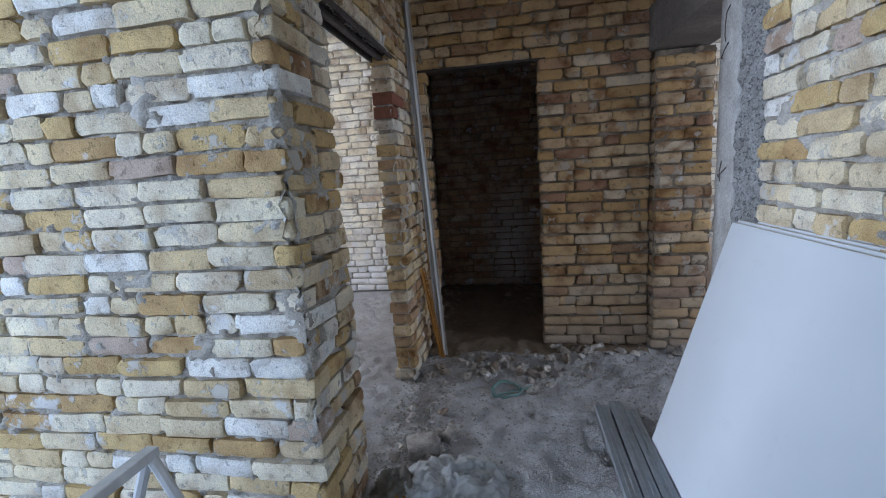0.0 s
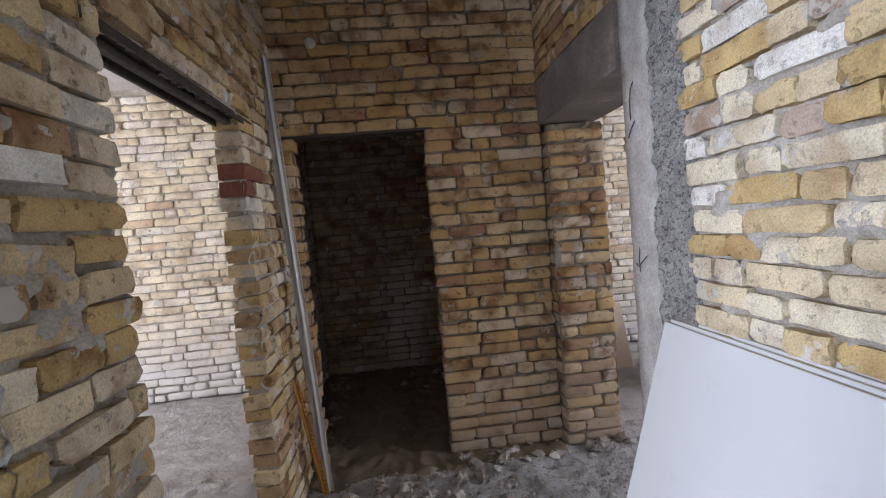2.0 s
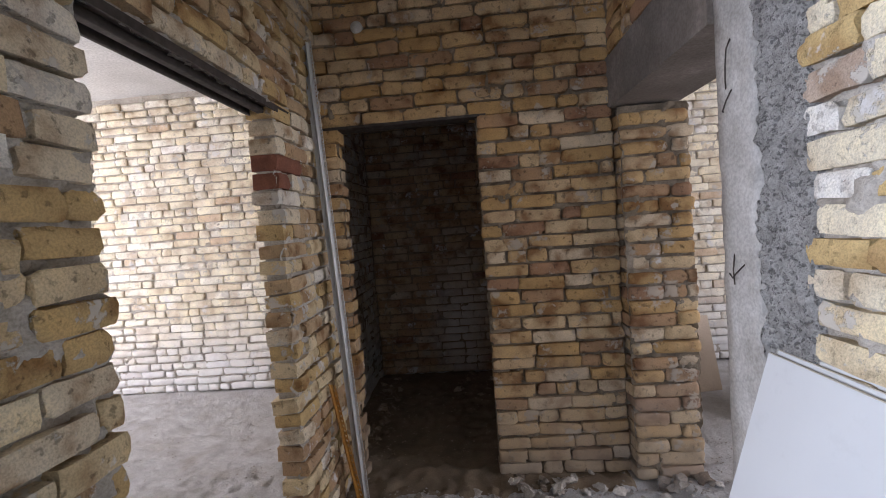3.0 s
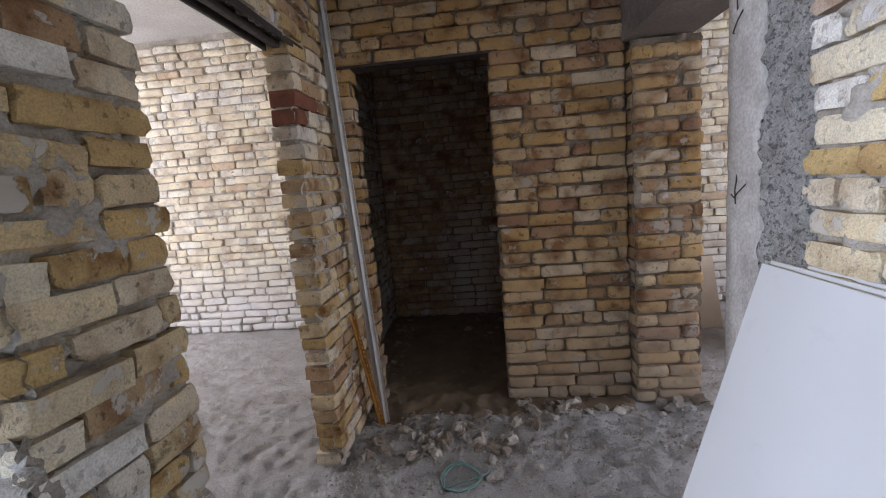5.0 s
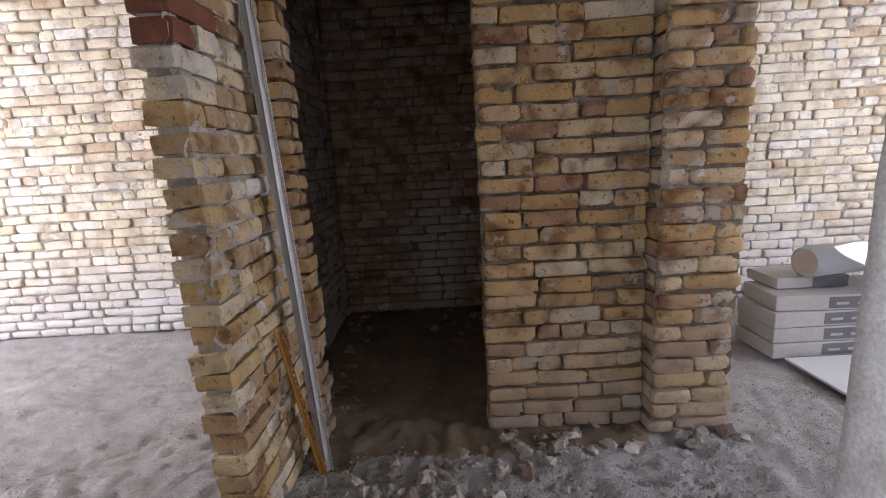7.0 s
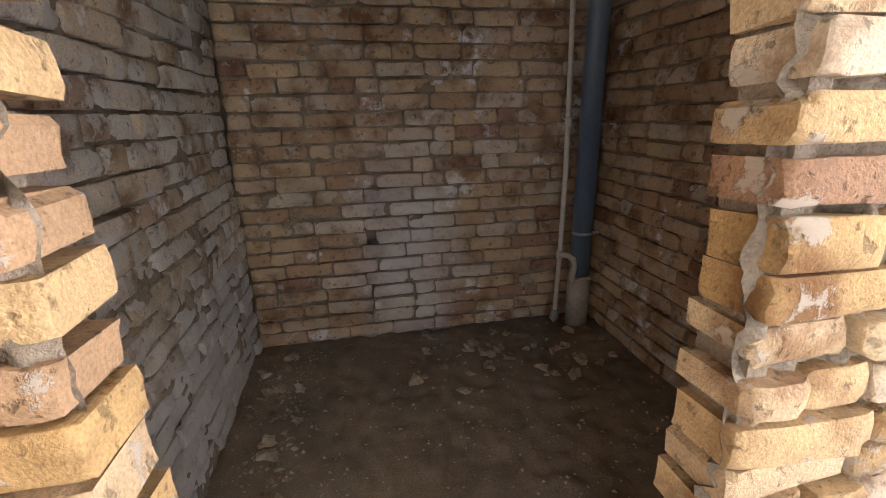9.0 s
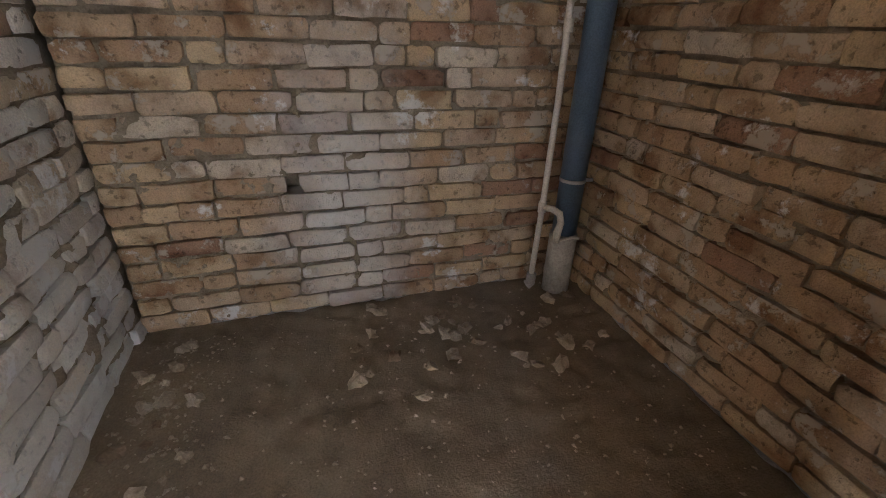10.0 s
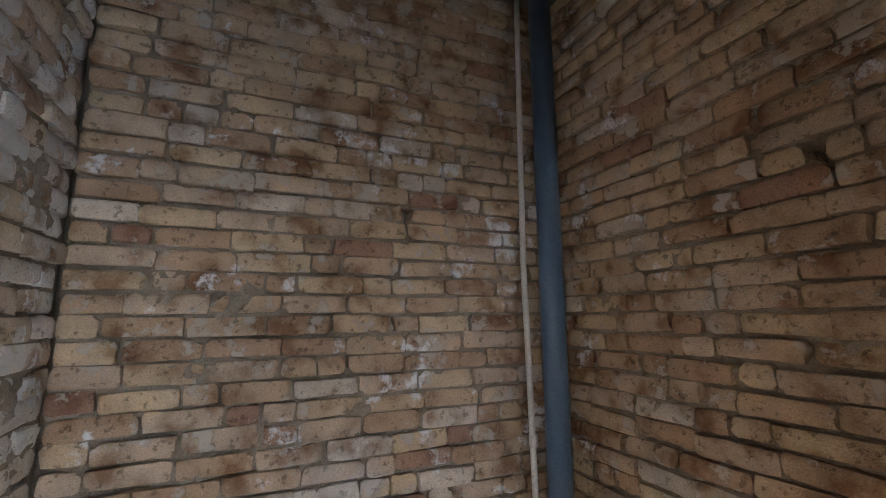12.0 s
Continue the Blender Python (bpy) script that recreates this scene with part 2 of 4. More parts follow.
def board_paper():
    m, n, l, p = material("white_board_paper", 0.55)
    base = ramp(n, l, noise_node(n, l, 1.3, 3.0), [(0.3, (0.63, 0.65, 0.67)), (0.7, (0.69, 0.71, 0.725))])
    stain = ramp(n, l, noise_node(n, l, 9.0, 6.0, 0.7), [(0.60, grey(1.0)), (0.75, grey(0.93))])
    l.new(mix(n, l, 1.0, base, stain, "MULTIPLY"), p.inputs["Base Color"])
    bump(n, l, p, noise_node(n, l, 500.0, 2.0), 0.1, 0.001)
    return m


def metal(name, c, rough, metallic=0.9):
    m, n, l, p = material(name, rough, metallic)
    l.new(ramp(n, l, noise_node(n, l, 24.0, 5.0, 0.6, (1, 1, 0.15)), [(0.3, tuple(v * 0.75 for v in c)), (0.7, c)]), p.inputs["Base Color"])
    r = ramp(n, l, noise_node(n, l, 40.0, 4.0), [(0.3, grey(rough * 0.8)), (0.7, grey(min(1, rough * 1.3)))])
    l.new(r, p.inputs["Roughness"])
    return m


def film_material():
    m, n, l, p = material("cloudy_plastic_film", 0.3)
    p.inputs["Base Color"].default_value = (0.62, 0.64, 0.67, 1)
    p.inputs["Transmission Weight"].default_value = 0.35
    bump(n, l, p, noise_node(n, l, 22.0, 4.0), 0.5, 0.01)
    return m


BOARD = board_paper()
GALV = metal("galvanised_steel", (0.74, 0.74, 0.74), 0.5, 0.3)
STEEL = metal("dull_grey_steel", (0.24, 0.26, 0.27), 0.45, 0.8)
STUD = metal("dark_galvanised_stud", (0.40, 0.43, 0.45), 0.42, 0.45)
RUST = metal("rusty_lintel_steel", (0.10, 0.085, 0.075), 0.65, 0.6)
FILM = film_material()


# ---- mesh helpers ----
def link_mesh(name, bm, mat, parent=None, label="", smooth=False):
    me = bpy.data.meshes.new(name)
    bmesh.ops.recalc_face_normals(bm, faces=bm.faces)
    bm.to_mesh(me)
    bm.free()
    me.materials.append(mat)
    if smooth:
        me.shade_smooth()
    ob = new(name, me)
    if parent:
        ob.parent = parent
    if label:
        ob["label"] = label
    return ob


def part(name, bm, mat, parent, label="", smooth=False):
    return link_mesh(name, bm, mat, parent, label, smooth)


def box(bm, x0, x1, y0, y1, z0, z1, m=None, bevel=0.0):
    t = Matrix.Translation(((x0 + x1) / 2, (y0 + y1) / 2, (z0 + z1) / 2)) @ Matrix.Diagonal((x1 - x0, y1 - y0, z1 - z0, 1))
    made = bmesh.ops.create_cube(bm, size=1.0, matrix=t)["verts"]
    if bevel:
        edges = list({e for v in made for e in v.link_edges})
        made = bmesh.ops.bevel(bm, geom=edges, offset=bevel, segments=2, affect="EDGES", profile=0.5)["verts"]
        made = list({v for v in made})
    if m:
        bmesh.ops.transform(bm, matrix=m, verts=list({v for v in made}))
    return bm


def boxes(*items, bevel=0.0, m=None):
    bm = bmesh.new()
    for b in items:
        box(bm, *b, bevel=bevel)
    if m:
        bmesh.ops.transform(bm, matrix=m, verts=bm.verts)
    return bm


def tube(points, r, sides=12, cap=True):
    """A round bar through the points."""
    bm = bmesh.new()
    pts = [Vector(p) for p in points]
    rings = []
    for k, p in enumerate(pts):
        d = (pts[min(k + 1, len(pts) - 1)] - pts[max(k - 1, 0)]).normalized()
        a = d.orthogonal().normalized() if not rings else (side - d * side.dot(d)).normalized()
        side = a
        b = d.cross(a)
        rad = r[k] if isinstance(r, (list, tuple)) else r
        rings.append([bm.verts.new(p + rad * (math.cos(2 * math.pi * i / sides) * a + math.sin(2 * math.pi * i / sides) * b)) for i in range(sides)])
    for r0, r1 in zip(rings, rings[1:]):
        for i in range(sides):
            bm.faces.new((r0[i], r0[(i + 1) % sides], r1[(i + 1) % sides], r1[i]))
    if cap:
        bm.faces.new(rings[0])
        bm.faces.new(rings[-1])
    return bm


def thing(name, label, category, group="", at=(0, 0, 0)):
    e = new(name)
    e.location = at
    e.empty_display_size = 0.05
    return tagged(e, label, category, group)


def structure(name, bm, mat, label="", smooth=False):
    ob = link_mesh(name, bm, mat, None, "", smooth)
    return tagged(ob, label, "", "", "structure")


# ---- bricks ----
PITCH = 0.0775
rng = random.Random(7)


def brick_shape(length, seed):
    """One worn, pillowed brick: x along the wall, y from the face (0) to the back (1), z up. Unit depth."""
    r = random.Random(seed)
    h, w, d = 0.0590, length, 0.115
    across, up = (-0.5, -0.5 + 0.018 / w, -0.17, 0.17, 0.5 - 0.018 / w, 0.5), (-0.5, -0.26, 0.26, 0.5)
    v, f = [], []
    tilt, belly = r.uniform(-0.006, 0.006), r.uniform(-0.003, 0.004)
    corner = [r.uniform(0.0, 0.003) + (r.uniform(0.006, 0.018) if r.random() < 0.22 else 0) for k in range(4)]
    wave = [[r.uniform(-0.0065, 0.0055) for k in range(6)] for q in range(2)]
    for j, b in enumerate(up):
        for i, a in enumerate(across):
            ex, ez = i in (0, 5), j in (0, 3)
            x, z, y = a * w, b * h, tilt * a - belly * (1 - 4 * a * a) + r.uniform(-0.003, 0.003)
            if ez:
                z += math.copysign(wave[j == 3][i], b)
                y += r.uniform(0.002, 0.008)
            if ex:
                x += math.copysign(r.uniform(-0.009, 0.004), a)
                y += r.uniform(0.002, 0.009)
            if ex and ez:
                c = corner[(i == 5) + 2 * (j == 3)]
                x -= math.copysign(c, a)
                z -= math.copysign(c * 0.5, b)
                y += c * 0.5
            v.append((x, y / d, z))
    for j in range(3):
        for i in range(5):
            k = 6 * j + i
            f.append((k, k + 1, k + 7, k + 6))
    back = {}
    for k in (0, 5, 11, 17, 23, 18, 12, 6):
        back[k] = len(v)
        v.append((v[k][0], 1.0, v[k][2]))
    f.append((0, back[0], back[5], 5, 4, 3, 2, 1))
    f.append((18, 19, 20, 21, 22, 23, back[23], back[18]))
    for a, b in ((5, 11), (11, 17), (17, 23), (18, 12), (12, 6), (6, 0)):
        f.append((a, back[a], back[b], b))
    return v, f


SHAPES = {"stretcher": [brick_shape(0.245, s) for s in range(22)], "header": [brick_shape(0.116, 50 + s) for s in range(18)]}
BRICK_MESHES = {}


def brick_mesh(kind, k, pal):
    key = (kind, k, pal)
    if key not in BRICK_MESHES:
        v, f = SHAPES[kind][k]
        me = bpy.data.meshes.new("brick")
        me.from_pydata(v, [], f)
        me.materials.append(BRICK[pal][0])
        me.update()
        me.polygons.foreach_set("use_smooth", [q < 15 for q in range(len(f))])
        BRICK_MESHES[key] = me
    return BRICK_MESHES[key]


RAGGED = (12, 14, 15)


def course_plan(seed, length, height, holes, z0=0.0, start=0.0):
    """Bricks of a face as (u, z, length, kind): courses in a loose bond, cut at the holes."""
    r = random.Random(seed)
    out = []
    for c in range(int(height / PITCH)):
        z = z0 + PITCH * (c + 0.5)
        spans, u = [], start
        blocked = sorted((a, b) for a, b, lo, hi in holes if lo < z < hi)
        for a, b in blocked:
            if a > u:
                spans.append((u, a))
            u = max(u, b)
        if u < length:
            spans.append((u, length))
        for a, b in spans:
            a += r.uniform(-0.010, 0.008) if a > start else 0
            b += r.uniform(-0.012, 0.012) if b < length or seed in RAGGED else 0
            u, first = a, True
            while b - u > 0.035:
                size = 0.248 if r.random() < (0.45 if seed == 16 else 0.70) else 0.118
                if first:
                    size = (0.248, 0.118, 0.182)[(c + r.randint(0, 1)) % 3]
                    first = False
                size *= r.uniform(0.95, 1.04)
                if b - u - size < 0.06:
                    size = b - u if b - u < 0.30 else (b - u) / 2
                gap = r.uniform(0.006, 0.024)
                out.append((u + size / 2, z + r.uniform(-0.003, 0.003), size - gap, "stretcher" if size > 0.17 else "header"))
                u += size
    return out


def lay_bricks(wall, seed, origin, along, out, length, height, pal, holes=(), depth=0.115, near=None, z0=0.0, limit=300, missing=(), red=(), quoins=False):
    """Sets bricks on a face. The nearest to `near` (u, z) are objects of their own, the rest one joined part."""
    r = random.Random(seed + 1000)
    a, n = Vector(along), Vector(out)
    frame_m = Matrix((( a.x, -n.x, 0, origin[0]), (a.y, -n.y, 0, origin[1]), (0, 0, 1, origin[2]), (0, 0, 0, 1)))
    flip = a.cross(-n).z < 0
    plan = []
    for u, z, size, kind in course_plan(seed, length, height, holes, z0):
        gaps = [g for g, gz in missing if abs(z - gz) < PITCH / 2 and u - size / 2 < g + 0.028 and u + size / 2 > g - 0.028]
        if not gaps:
            plan.append((u, z, size, kind))
            continue
        for a0, b0 in ((u - size / 2, gaps[0] - 0.028), (gaps[0] + 0.028, u + size / 2)):
            if b0 - a0 > 0.03:
                plan.append(((a0 + b0) / 2, z, b0 - a0, "stretcher" if b0 - a0 > 0.17 else "header"))
    if near:
        plan.sort(key=lambda b: (b[0] - near[0]) ** 2 + (b[1] - near[1]) ** 2)
    verts, faces = [], []
    for i, (u, z, size, kind) in enumerate(plan):
        k = r.randrange(len(SHAPES[kind]))
        full = 0.245 if kind == "stretcher" else 0.116
        turn = (1 if r.random() < 0.5 else -1)
        deep = 0.243 if quoins and u + size / 2 > length - 0.03 and int(z / PITCH) % 2 else depth
        m = frame_m @ pose(u, r.uniform(-0.011, 0.009), z + r.uniform(-0.003, 0.003), r.uniform(-6.0, 3.0), r.uniform(-1.4, 1.4), r.uniform(-2.2, 2.2)) @ Matrix.Diagonal((turn * size / full, deep, r.uniform(0.90, 1.08), 1))
        if i < limit:
            ob = new("brick", brick_mesh(kind, k, pal))
            ob.parent = wall
            ob.matrix_basis = m
            if any(abs(u - ru) < size / 2 and abs(z - rz) < PITCH / 2 for ru, rz in red):
                ob.material_slots[0].link = "OBJECT"
                ob.material_slots[0].material = RED_BRICK
        else:
            v, f = SHAPES[kind][k]
            base = len(verts)
            verts += [tuple(m @ Vector(p)) for p in v]
            mirrored = (turn < 0) != flip
            faces += [tuple(base + q for q in (reversed(g) if mirrored else g)) for g in f]
    if verts:
        me = bpy.data.meshes.new("more_bricks")
        me.from_pydata(verts, [], faces)
        me.materials.append(BRICK[pal][1])
        me.update()
        me.polygons.foreach_set("use_smooth", [q % 23 < 15 for q in range(len(faces))])
        ob = new("more_bricks", me)
        ob.parent = wall
        tagged(ob, "many more laid bricks of the same wall", "", "", "stuff")


# how deep the joints lie, how uneven they are, how much mortar is squeezed out over the bricks
JOINTS = {"ochre": (0.031, 0.040, 0.018), "sand": (0.030, 0.044, 0.024), "pale": (0.029, 0.044, 0.034), "cream": (0.021, 0.026, 0.014), "brown": (0.029, 0.038, 0.018),
          "grey": (0.024, 0.036, 0.026)}


def mortar_bed(wall, origin, along, out, length, height, mat, holes, cell, z0, pal):
    """The uneven joint mortar between the bricks of a face, pushed out here and there."""
    a, n, o = Vector(along), Vector(out), Vector(origin)
    deep, amp, squeeze = JOINTS[pal]
    nu, nz = max(2, int(length / cell)), int(height / cell)
    verts, faces = [], []
    for j in range(nz + 1):
        for i in range(nu + 1):
            u, z = length * i / nu, z0 + height * j / nz
            p = o + a * u + Vector((0, 0, z))
            d = noise.noise(p * 9) * 0.35 + noise.noise(p * 34) * 0.75
            lump = max(0.0, noise.noise(p * 5.3 + Vector((3, 8, 1))) + 0.55 * noise.noise(p * 26) - 0.24)
            verts.append(tuple(p + n * min(0.007, -deep + amp * d + squeeze * min(1.0, 2.4 * lump))))
    for j in range(nz):
        for i in range(nu):
            u, z = length * (i + 0.5) / nu, z0 + height * (j + 0.5) / nz
            if any(u0 < u < u1 and lo < z < hi for u0, u1, lo, hi in holes):
                continue
            k = j * (nu + 1) + i
            faces.append((k, k + 1, k + nu + 2, k + nu + 1))
    me = bpy.data.meshes.new("mortar_joints")
    me.from_pydata(verts, [], faces)
    me.materials.append(mat)
    me.update()
    me.shade_smooth()
    ob = new("mortar_joints", me)
    ob.parent = wall
    return ob


def brick_face(wall, seed, origin, along, out, length, height, pal, holes=(), depth=0.115, near=None, mortar=MORTAR, limit=300, cell=0.015, z0=0.0, missing=(), red=(), toothed=(), quoins=False):
    mortar_bed(wall, origin, along, out, length, height, mortar, list(holes) + [(u - 0.035, u + 0.035, z - 0.04, z + 0.04) for u, z in missing], cell, z0, pal)
    BRICK_JOBS.append((wall, seed, origin, along, out, length, height, pal, list(holes) + list(toothed), depth, near, z0, limit, missing, red, quoins))


BRICK_JOBS = []

def rough_block(x0, x1, y0, y1, z0, z1, cell, amp, seed):
    bm = boxes((x0, x1, y0, y1, z0, z1))
    n = int((z1 - z0) / cell)
    bmesh.ops.subdivide_edges(bm, edges=[e for e in bm.edges if abs(e.verts[0].co.z - e.verts[1].co.z) > 0.01], cuts=n, use_grid_fill=True)
    m = max(1, int((y1 - y0) / cell))
    bmesh.ops.subdivide_edges(bm, edges=[e for e in bm.edges if abs(e.verts[0].co.y - e.verts[1].co.y) > 0.01], cuts=m, use_grid_fill=True)
    for v in bm.verts:
        p = v.co * 1.0 + Vector((seed, 0, 0))
        v.co += Vector((noise.noise(p * 23), noise.noise(p * 19 + Vector((5, 5, 5))) * 0.7, 0)) * amp + Vector((noise.noise(p * 60), 0, 0)) * amp * 0.8
    return bm


# ---- plan ----
CEIL, SHAFT = 3.0, 3.35
YB = 3.15                     # hall's end wall, its face
XL, XR = -0.27, 1.37          # hall's side faces
DOOR = (-0.185, 0.61, 2.09)
IN = 0.055                    # wall cores lie this far behind the brick faces

# ---- floor, ceilings, ground ----


def floor_height(x, y):
    p = Vector((x, y, 0))
    h = 0.016 * noise.noise(p * 1.7) + 0.013 * noise.noise(p * 5.1) + 0.015 * noise.noise(p * 13) + 0.011 * noise.noise(p * 21)
    ridge = abs(noise.noise(Vector((x * 9, y * 5, 3.0))))
    h += 0.034 * max(0.0, 0.3 - ridge) * (1.0 + noise.noise(p * 2.3))
    # scuffs and heel marks trodden into the dust
    scuff = noise.noise(Vector((x * 7 + 2 * noise.noise(p * 3), y * 11, 9.0)))
    h -= 0.016 * max(0.0, min(1.0, (scuff - 0.22) * 9))
    # debris swept against the end wall
    h += 0.05 * math.exp(-((y - 2.95) / 0.16) ** 2) * (0.5 + 0.5 * noise.noise(p * 6)) * (1 if 0.62 < x < 1.9 else 0.25)
    return h * (0.55 if y > YB + 0.12 else 1.0) - 0.012


def floor_sheet(name, x0, x1, y0, y1, cell, mat):
    nx, ny = int((x1 - x0) / cell), int((y1 - y0) / cell)
    verts = []
    for j in range(ny + 1):
        for i in range(nx + 1):
            x, y = x0 + (x1 - x0) * i / nx, y0 + (y1 - y0) * j / ny
            verts.append((x, y, floor_height(x, y)))
    faces = [(j * (nx + 1) + i, j * (nx + 1) + i + 1, (j + 1) * (nx + 1) + i + 1, (j + 1) * (nx + 1) + i) for j in range(ny) for i in range(nx)]
    me = bpy.data.meshes.new(name)
    me.from_pydata(verts, [], faces)
    me.materials.append(mat)
    me.update()
    me.shade_smooth()
    return tagged(new(name, me), "", "", "", "structure")


tagged(floor_sheet("floor", -5.0, 5.2, -3.5, 5.15, 0.022, DUST), "bare screed covered in trodden sandy dust")
store_floor = tagged(floor_sheet("floor_store", -0.50, 1.46, 2.80, 5.04, 0.022, EARTH), "brown earth floor of the dark brick store room")
# the earth thins out under the dust before the doorway
for v in store_floor.data.vertices:
    fade = 3.02 + 0.10 * noise.noise(v.co * 4) + 0.06 * noise.noise(v.co * 17) - v.co.y
    v.co.z += 0.008 - 0.16 * max(0.0, fade) - (0.1 if v.co.y < YB + 0.05 and not -0.3 < v.co.x < 1.34 else 0.0)
structure("subfloor", boxes((-5.3, 5.5, -3.8, 5.4, -0.35, -0.06)), SLAB, "concrete slab under the dust")
structure("ceiling", boxes((-5.3, 5.5, -3.8, YB + 0.02, CEIL, CEIL + 0.2), (-5.3, -0.62, YB + 0.02, 5.4, CEIL, CEIL + 0.2), (1.58, 5.5, YB + 0.02, 5.4, CEIL, CEIL + 0.2)), SLAB, "pale concrete ceiling slab")
# ceiling out of view; beam concrete keeps bounced light in the store low
structure("ceiling_store", boxes((-0.75, 1.7, YB, 5.4, SHAFT, SHAFT + 0.15)), BEAM, "unseen ceiling over the store, dark to cut bounced light")
bm = bmesh.new()
bmesh.ops.create_grid(bm, x_segments=8, y_segments=8, size=600, matrix=Matrix.Translation((0, 0, -0.5)))
structure("ground", bm, GROUND, "dry bare ground outside")

# ---- unseen outer walls that close the place, openings placed for the light ----
# behind the camera; closed from x -1.0 east so daylight misses the store
structure("wall_south", boxes((-5.3, -4.8, -3.8, -3.5, -0.06, CEIL), (-3.0, -2.5, -3.8, -3.5, -0.06, CEIL), (-4.8, -3.0, -3.8, -3.5, 2.65, CEIL), (-4.8, -3.0, -3.8, -3.5, 0, 0.5), (-1.0, 5.5, -3.8, -3.5, -0.06, CEIL), (-2.5, -1.0, -3.8, -3.5, 2.65, CEIL), (-2.5, -1.0, -3.8, -3.5, 0, 0.5)), PLASTER, "unseen plain rough wall, openings sized to steer light")
structure("wall_west", boxes((-5.3, -5.0, -3.5, -2.0, -0.06, CEIL), (-5.3, -5.0, 0.0, 2.1, -0.06, CEIL), (-5.3, -5.0, 4.1, 5.4, -0.06, CEIL), (-5.3, -5.0, -2.0, 0.0, 2.4, CEIL), (-5.3, -5.0, -2.0, 0.0, 0, 0.85), (-5.3, -5.0, 2.1, 4.1, 2.4, CEIL), (-5.3, -5.0, 2.1, 4.1, 0, 0.85)), PLASTER, "plain rough wall with two window openings")
structure("wall_east", boxes((5.2, 5.5, -3.5, 0.8, -0.06, CEIL), (5.2, 5.5, 2.1, 2.4, -0.06, CEIL), (5.2, 5.5, 0.8, 2.1, 2.4, CEIL), (5.2, 5.5, 0.8, 2.1, 0, 0.65), (5.2, 5.5, 4.4, 5.4, -0.06, CEIL), (5.2, 5.5, 2.4, 4.4, 2.4, CEIL), (5.2, 5.5, 2.4, 4.4, 0, 0.85)), PLASTER, "unseen plain rough wall with openings added for light")

# ---- brick walls ----
# end wall of the hall with the doorway
w_end = structure("wall_end", boxes((-0.40, DOOR[0] - IN, YB + IN, YB + 0.12, -0.06, SHAFT), (DOOR[1] + IN, 1.60, YB + IN, YB + 0.12, -0.06, SHAFT), (DOOR[0] - IN, DOOR[1] + IN, YB + IN, YB + 0.12, DOOR[2] + 0.02, SHAFT), (DOOR[1] + 0.022, DOOR[1] + 0.056, YB + 0.02, YB + 0.118, -0.05, DOOR[2])), MORTAR_BROWN, "half-brick wall of ochre bricks with a doorway")
hole_end = [(DOOR[0] + 0.40, DOOR[1] + 0.40, -0.1, DOOR[2] + 0.005)]
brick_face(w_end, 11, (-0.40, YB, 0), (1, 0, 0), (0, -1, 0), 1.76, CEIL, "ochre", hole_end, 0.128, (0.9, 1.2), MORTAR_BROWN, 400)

# pilaster at the end wall
w_pil = structure("pilaster", boxes((1.40, 1.685, 3.09, 3.30, -0.06, 2.05)), MORTAR_BROWN, "ochre brick pilaster with ragged edge carrying the beam")
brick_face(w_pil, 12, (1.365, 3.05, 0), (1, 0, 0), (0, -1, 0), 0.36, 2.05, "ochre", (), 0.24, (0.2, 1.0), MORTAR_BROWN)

# short wall stub beside the left opening and the brickwork over it
w_left = structure("wall_left", boxes((XL - 0.11, XL - IN, 2.545, YB + 0.02, -0.06, CEIL), (XL - 0.11, XL - IN, 1.58, 2.545, 2.09, CEIL), (XL - 0.112, XL - 0.018, 2.546, 2.58, -0.05, 2.055)), MORTAR, "half-brick wall stub with an opening beside it")
brick_face(w_left, 13, (XL, 1.58, 0), (0, 1, 0), (1, 0, 0), YB - 1.58, CEIL, "sand", [(-0.1, 0.945, -0.1, 2.06)], 0.128, (1.0, 1.4), MORTAR, 300, red=((0.97, 1.744), (0.97, 1.822)))

# thick wall whose end forms the pillar
AX, AY0, AY1 = -0.26, 1.15, 1.58
w_pier = structure("wall_pier", boxes((-5.0, AX - IN, AY0 + IN, AY1 - 0.02, -0.06, CEIL), (AX - 0.09, AX - 0.026, AY0 + 0.026, AY0 + 0.09, -0.05, CEIL - 0.002)), MORTAR, "thick brick wall ending in a worn pier")
brick_face(w_pier, 14, (-2.6, AY0, 0), (1, 0, 0), (0, -1, 0), 2.34, CEIL, "pale", (), 0.115, (1.9, 1.0), MORTAR, 300, quoins=True)
TEETH = [(-1, 0.250 if c % 2 else 0.122, PITCH * c, PITCH * (c + 1)) for c in range(40)]
brick_face(w_pier, 15, (AX, AY0, 0), (0, 1, 0), (1, 0, 0), AY1 - AY0, CEIL, "sand", (), 0.115, (0.4, 1.2), MORTAR, 300, toothed=TEETH)

# brick wall behind the boards
w_right = structure("wall_right", boxes((XR + IN, XR + 0.25, -3.5, 1.80, -0.06, CEIL)), MORTAR, "brick wall with pale limewashed bricks")
brick_face(w_right, 16, (XR, 1.80, 0), (0, -1, 0), (-1, 0, 0), 3.2, CEIL, "pale", (), 0.115, (0.5, 1.5), MORTAR, 300)

# far walls of the side rooms
w_lfar = structure("wall_left_room", boxes((-5.0, -0.60, 4.82 + IN, 5.1, -0.06, CEIL)), MORTAR, "far brick wall of the bright side room, whitened at the foot")
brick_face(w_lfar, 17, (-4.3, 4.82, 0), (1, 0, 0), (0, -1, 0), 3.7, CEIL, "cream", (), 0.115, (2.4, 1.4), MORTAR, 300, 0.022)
w_rfar = structure("wall_right_room", boxes((1.60, 5.2, 4.98 + IN, 5.25, -0.06, CEIL)), MORTAR, "far brick wall of the second side room")
